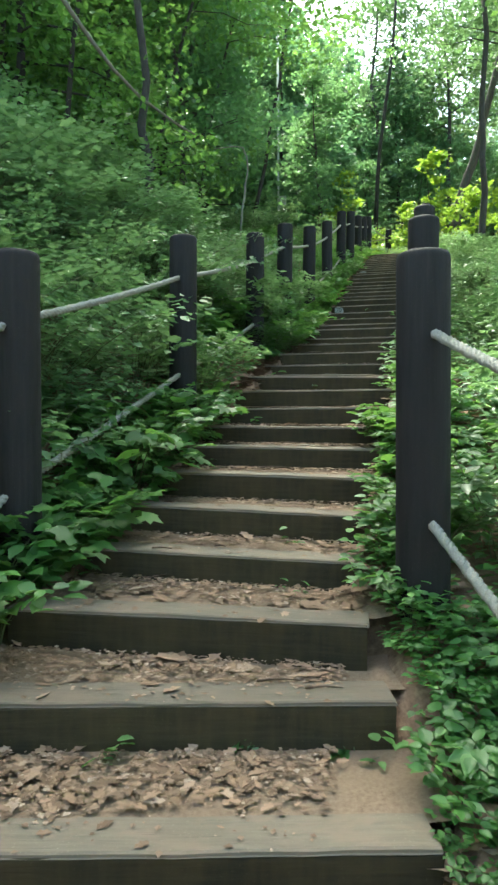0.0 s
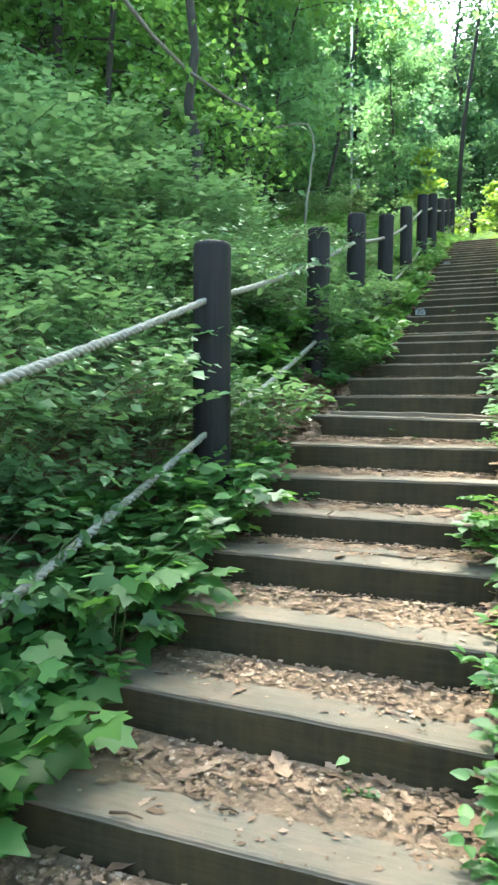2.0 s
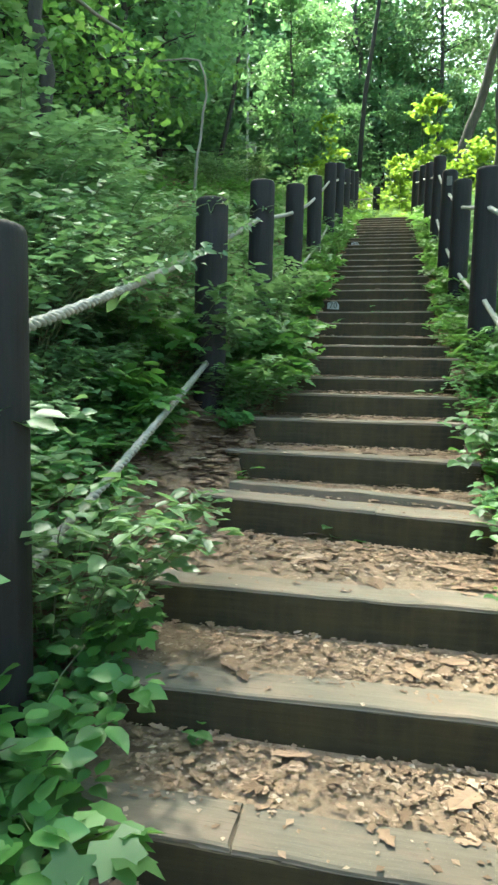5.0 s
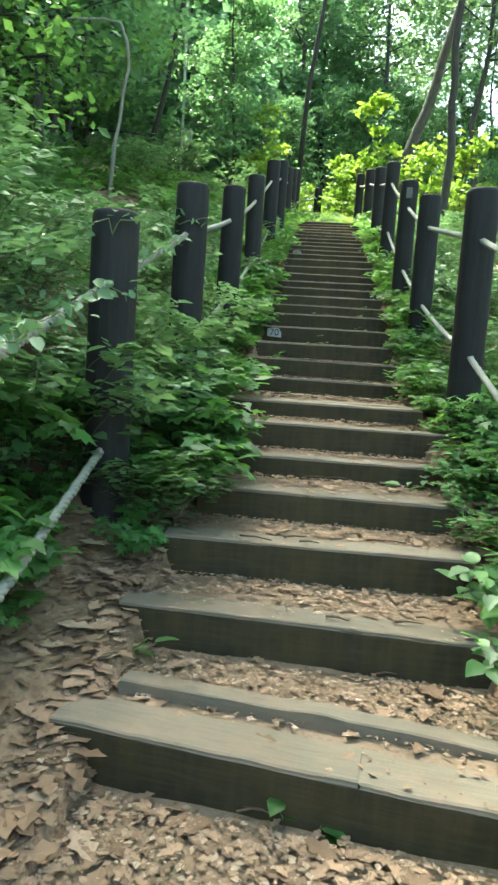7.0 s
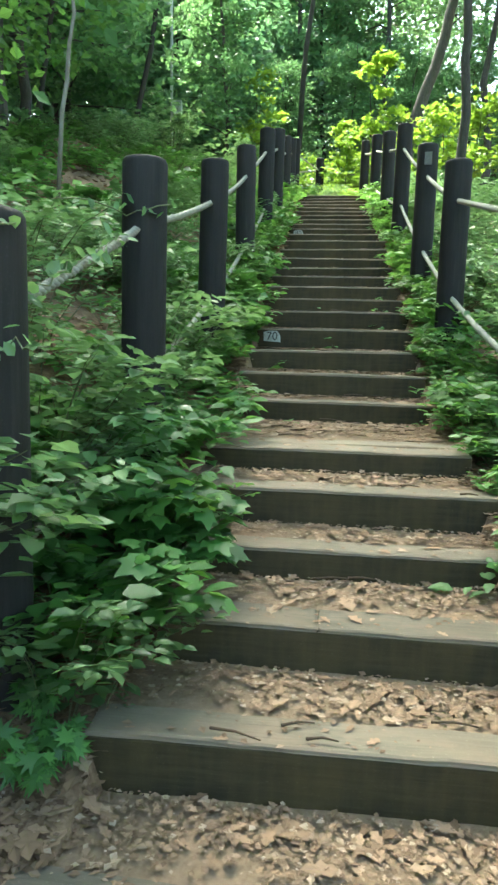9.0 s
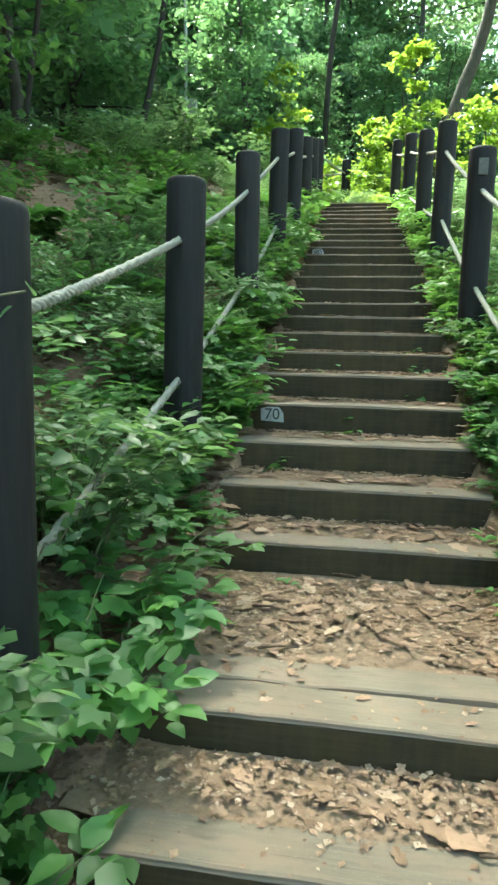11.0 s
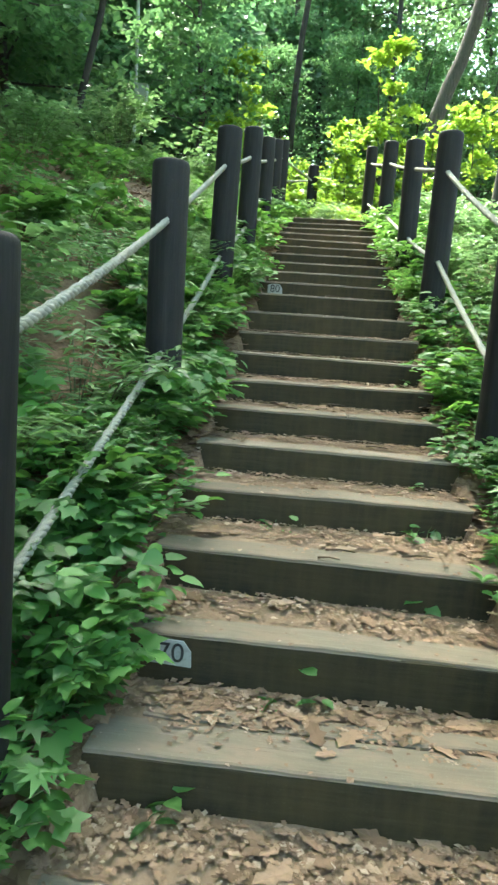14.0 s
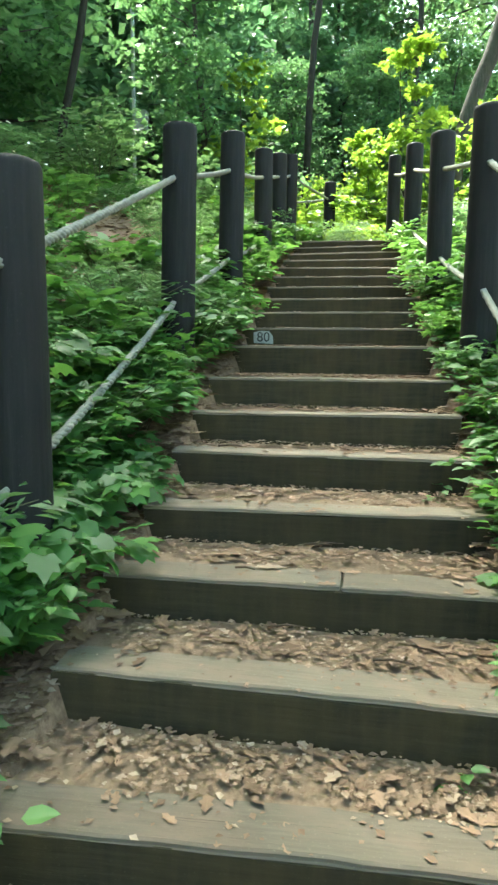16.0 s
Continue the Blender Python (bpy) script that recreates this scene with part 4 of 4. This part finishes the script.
single_trunk("leaning_trunk", [(0.75, 25.0, 7.2), (0.95, 25, 8.3), (1.11, 25, 9.07), (1.30, 25, 9.7), (1.48, 25, 10.16), (1.68, 25, 10.9), (1.78, 25, 11.5), (2.1, 25.1, 12.8), (2.5, 25.2, 14.5), (2.8, 25.4, 17.0)], 0.17, 0.10, BARK_GREY, "leaning grey tree trunk above the stairs")
single_trunk("thin_trunk", [(1.38, 20.4, 5.6), (1.45, 20.4, 6.5), (1.48, 20.4, 7.0), (1.52, 20.4, 7.7), (1.49, 20.4, 8.1), (1.43, 20.4, 8.7), (1.46, 20.4, 9.1), (1.40, 20.4, 9.8), (1.41, 20.4, 10.35), (1.5, 20.4, 12.0), (1.3, 20.4, 14.0)], 0.10, 0.07, BARK_GREY, "slender grey tree trunk beside the stairs")
single_trunk("slender_trunk", [(-2.1, 29, 8.0), (-2.03, 29, 10.9), (-1.95, 29, 12.3), (-1.8, 29, 13.5), (-1.68, 29, 14.5), (-1.5, 29, 16), (-1.38, 29, 17.6), (-1.3, 29, 20)], 0.09, 0.05, BARK_DARK, "slender dark tree trunk behind the stairs")
single_trunk("dark_trunk", [(-4.0, 9.6, 3.4), (-4.02, 9.6, 4.6), (-3.92, 9.6, 5.2), (-4.05, 9.6, 5.7), (-4.0, 9.7, 6.4), (-4.3, 9.8, 8.5)], 0.085, 0.05, BARK_DARK, "dark gnarled tree trunk above the bank")
single_trunk("bare_branch", [(-3.36, 10.0, 5.70), (-3.5, 9.7, 5.72), (-3.78, 9.0, 5.83), (-4.0, 8.6, 6.05), (-4.2, 8.25, 6.35), (-4.36, 8.0, 6.62), (-4.6, 7.6, 7.1), (-4.9, 7.1, 7.8)], 0.014, 0.036, TWIG, "bare pale hanging branch above the bank", 7)
single_trunk("bare_sapling", [(-3.0, 11.2, 4.3), (-2.96, 11.2, 4.9), (-2.92, 11.2, 5.1), (-2.90, 11.2, 5.35), (-2.86, 11.2, 5.55), (-2.88, 11.2, 5.75), (-2.95, 11.2, 5.92), (-3.1, 11.2, 5.95), (-3.4, 11.1, 5.9)], 0.018, 0.009, TWIG, "thin crooked bare sapling on the bank", 7)
pole = tagged(new("utility_pole"), "thin pale metal pole with a box among the trees", "pole")
part("shaft", mesh_from("shaft", *tube([(-5.62, 26.5, 6.0), (-5.64, 26.5, 10.0), (-5.7, 26.5, 16.5)], [0.04, 0.04, 0.04], 12), POLE_PAINT, True), pole)
bm = bmesh.new()
bmesh.ops.create_cube(bm, size=1, matrix=Matrix.Translation((-5.45, 26.42, 9.75)) @ Matrix.Diagonal((0.24, 0.2, 0.42, 1)))
bmesh.ops.bevel(bm, geom=bm.edges[:], offset=0.02, segments=2)
me = bpy.data.meshes.new("box")
bm.to_mesh(me)
bm.free()
me.materials.append(POLE_PAINT)
part("box", me, pole, "small pale box on the pole")

# bright young trees at the head of the stairs
young = [tree_meshes(700 + i, 3.6, 0.03, 0.4, 0.85, 36, 15, 0.15, LOBED, LEAF_SUNNY, BARK_GREY, (0.02, 0), 0.3, 0.35, 0.2, 10) for i in range(3)]
for i, (x, y, s) in enumerate(((-0.05, 26.5, 1.1), (1.5, 22.6, 0.75), (2.5, 24.0, 0.9), (-3.0, 24.6, 0.8), (-0.6, 24.9, 0.55), (0.9, 23.6, 0.6), (-0.9, 25.6, 0.6), (-0.15, 24.2, 0.4), (-1.7, 25.8, 0.4), (0.4, 25.2, 0.5), (-2.6, 22.4, 0.4))):
    ob = plant_tree("young_tree", young[i % 3], "bright yellow-green young tree in full sun", "young trees at the top")
    ob.matrix_basis = pose(x, y, float(ground_z(x, y)), 0, 0, 120 * i) @ Matrix.Diagonal((s, s, s, 1))
for x, y in ((-3.0, 27.2), (-2.2, 28.0), (-1.3, 27.6), (-0.6, 28.4), (0.4, 27.8), (1.3, 28.3), (2.2, 27.4), (-3.8, 26.4)):
    grow("bright", x, y, 1.4)
for x, y in ((-1.0, 25.0), (-0.5, 25.7), (0.05, 25.0), (-1.6, 26.2), (-0.2, 26.8), (0.6, 26.0), (-2.4, 25.4), (-1.0, 26.6)):
    grow("bright", x, y, rng.uniform(1.0, 1.35))
for x, y, q in ((-1.0, 22.9, 0.45), (-0.6, 23.2, 0.5), (-0.75, 23.8, 0.6), (-0.25, 23.9, 0.6), (-1.1, 23.7, 0.5), (-1.5, 23.4, 0.55), (-0.45, 24.5, 0.75), (-0.9, 24.4, 0.65)):
    grow("bright", x, y, q)

# broad brown leaves and broken twigs
litter("broad_dry_leaves", 1500, (-1.6, -0.25), (0.8, 21), 0.10, DEAD_LEAF, "broad flat brown leaves on the treads", True, WITHERED)
litter("broad_dry_leaves", 2200, (-2.3, -1.66), (0.5, 21), 0.10, DEAD_LEAF, "broad flat brown leaves beside the steps", False, WITHERED)
litter("broad_dry_leaves", 1000, (-0.16, 0.5), (0.5, 21), 0.115, DEAD_LEAF, "broad flat brown leaves at the edge of the steps", False, WITHERED)
for a, b in ((5.98, 6.68), (9.62, 10.7), (1.8, 3.4), (10.75, 12.0)):
    litter("broad_dry_leaves", int((190 if a > 5 else 60) * (b - a)), (-1.6, -0.25), (a, b), 0.10, DEAD_LEAF, "broad flat brown leaves on a landing of the stairs", True, WITHERED)
    litter("dry_leaves", int(700 * (b - a)), (-1.6, -0.25), (a, b), 0.055, DEAD_LEAF, "brown dry leaves on a landing of the stairs", True)
    litter("broad_dry_leaves", int(110 * (b - a)), (-2.3, -1.66), (a, b), 0.105, DEAD_LEAF, "broad flat brown leaves at the foot of the bank", False, WITHERED)
pieces = []
tx, ty = rng.uniform(-1.5, -0.35, 55), rng.uniform(1.5, 18, 55)
ti, ts = step_index(tx, ty)
for x, y, i, s in zip(tx, ty, ti, ts):
    z = STEP_Z[STEPS[i]] + 0.012 + 0.012 * s * s
    a, ln = rng.uniform(-0.6, 0.6), rng.uniform(0.05, 0.17)
    d = Vector((math.cos(a), 0.5 * math.sin(a), 0))
    p = Vector((x, y, z))
    pieces.append(tube([p, p + d * ln * 0.5 + Vector((0, 0.008, 0.003)), p + d * ln], [0.005, 0.004, 0.002], 5))
tagged(new("fallen_twigs", mesh_from("fallen_twigs", *join(*pieces), FALLEN_TWIG, True)), "short broken twigs scattered over the treads", "twigs", kind="stuff")


# creepers on the ropes and posts of the bank side
def creeper(points, seed, per_metre=26, size=0.06):
    g = np.random.default_rng(seed)
    pts = [Vector(p) for p in points]
    fine = []
    for a, b in zip(pts, pts[1:]):
        n = max(3, int((b - a).length / 0.06))
        fine += [a.lerp(b, i / n) + Vector(tuple(g.normal(0, 0.018, 3))) for i in range(n)]
    fine.append(pts[-1])
    vine = tagged(new("climbing_vine"), "thin green creeper with small leaves over the rope", "vine", "creepers on the ropes")
    part("stem", mesh_from("vine_stem", *tube(fine, [0.003] * len(fine), 4), STEM, True), vine)
    n = int(per_metre * 0.06 * len(fine))
    base = np.array([tuple(fine[i]) for i in g.integers(0, len(fine), n)])
    d = g.normal(size=(n, 3)) * np.array([1, 1, 0.6]) + np.array([0, -0.2, -0.2])
    nn = g.normal(size=(n, 3)) * 0.5 + np.array([0.2, -0.4, 1])
    part("foliage", mesh_from("vine_leaves", *leaves(OVATE, base + g.normal(0, 0.02, (n, 3)), d, nn, size * g.uniform(0.6, 1.3, n)), LEAF_BANK, True), vine)


def along(a, b, u, drop, lift=0.0, side=0.0):
    p = Vector(a).lerp(Vector(b), u)
    return (p.x + side, p.y, p.z - drop + lift)


P2, P3, P4, P5 = LEFT_POSTS[2], LEFT_POSTS[3], LEFT_POSTS[4], LEFT_POSTS[5]
creeper([along(P2, P3, u, 0.30, 0.015, 0.02) for u in (0.35, 0.5, 0.65, 0.8, 0.97)], 1, 40)
creeper([along(P3, P4, u, 0.30, 0.015, 0.02) for u in (0.05, 0.25, 0.5, 0.75)], 2, 60)
creeper([along(P3, P4, u, 1.03, 0.02, 0.03) for u in (0.05, 0.3, 0.6, 0.95)], 3, 70)
creeper([along(P4, P5, u, 1.03, 0.02, 0.03) for u in (0.02, 0.2, 0.45)], 4, 50)
creeper([along(LEFT_POSTS[1], P2, u, 1.03, 0.02, 0.02) for u in (0.05, 0.3, 0.55)], 5, 60)
creeper([(P3[0] - 0.3, P3[1] - 0.2, P3[2] - 0.12), (P3[0] - 0.1, P3[1] - 0.13, P3[2] - 0.06), (P3[0] + 0.02, P3[1] - 0.125, P3[2] - 0.10), (P3[0] + 0.12, P3[1] - 0.06, P3[2] - 0.05)], 6, 30, 0.045)
creeper([(P3[0] - 0.4, P3[1] - 0.2, P3[2] - 0.42), (P3[0] - 0.1, P3[1] - 0.14, P3[2] - 0.38), (P3[0] + 0.1, P3[1] - 0.1, P3[2] - 0.33), (P3[0] + 0.22, P3[1] - 0.1, P3[2] - 0.36)], 7, 30, 0.05)
creeper([(P4[0] - 0.3, P4[1] - 0.2, P4[2] - 0.2), (P4[0], P4[1] - 0.13, P4[2] - 0.28), (P4[0] + 0.15, P4[1] - 0.08, P4[2] - 0.22)], 8, 30, 0.05)

# low growth under the rope beside the litter
for kind, x, y, q in (("mugwort", -2.06, 6.5, 0.6), ("herb", -2.12, 6.8, 0.6), ("mugwort", -2.02, 7.05, 0.55), ("lobed", -2.1, 7.3, 0.65), ("herb", -2.0, 6.25, 0.4), ("lobed", -2.3, 6.4, 0.75), ("herb", -2.35, 6.9, 0.8), ("lobed", -2.25, 7.1, 0.7)):
    grow(kind, x, y, q)
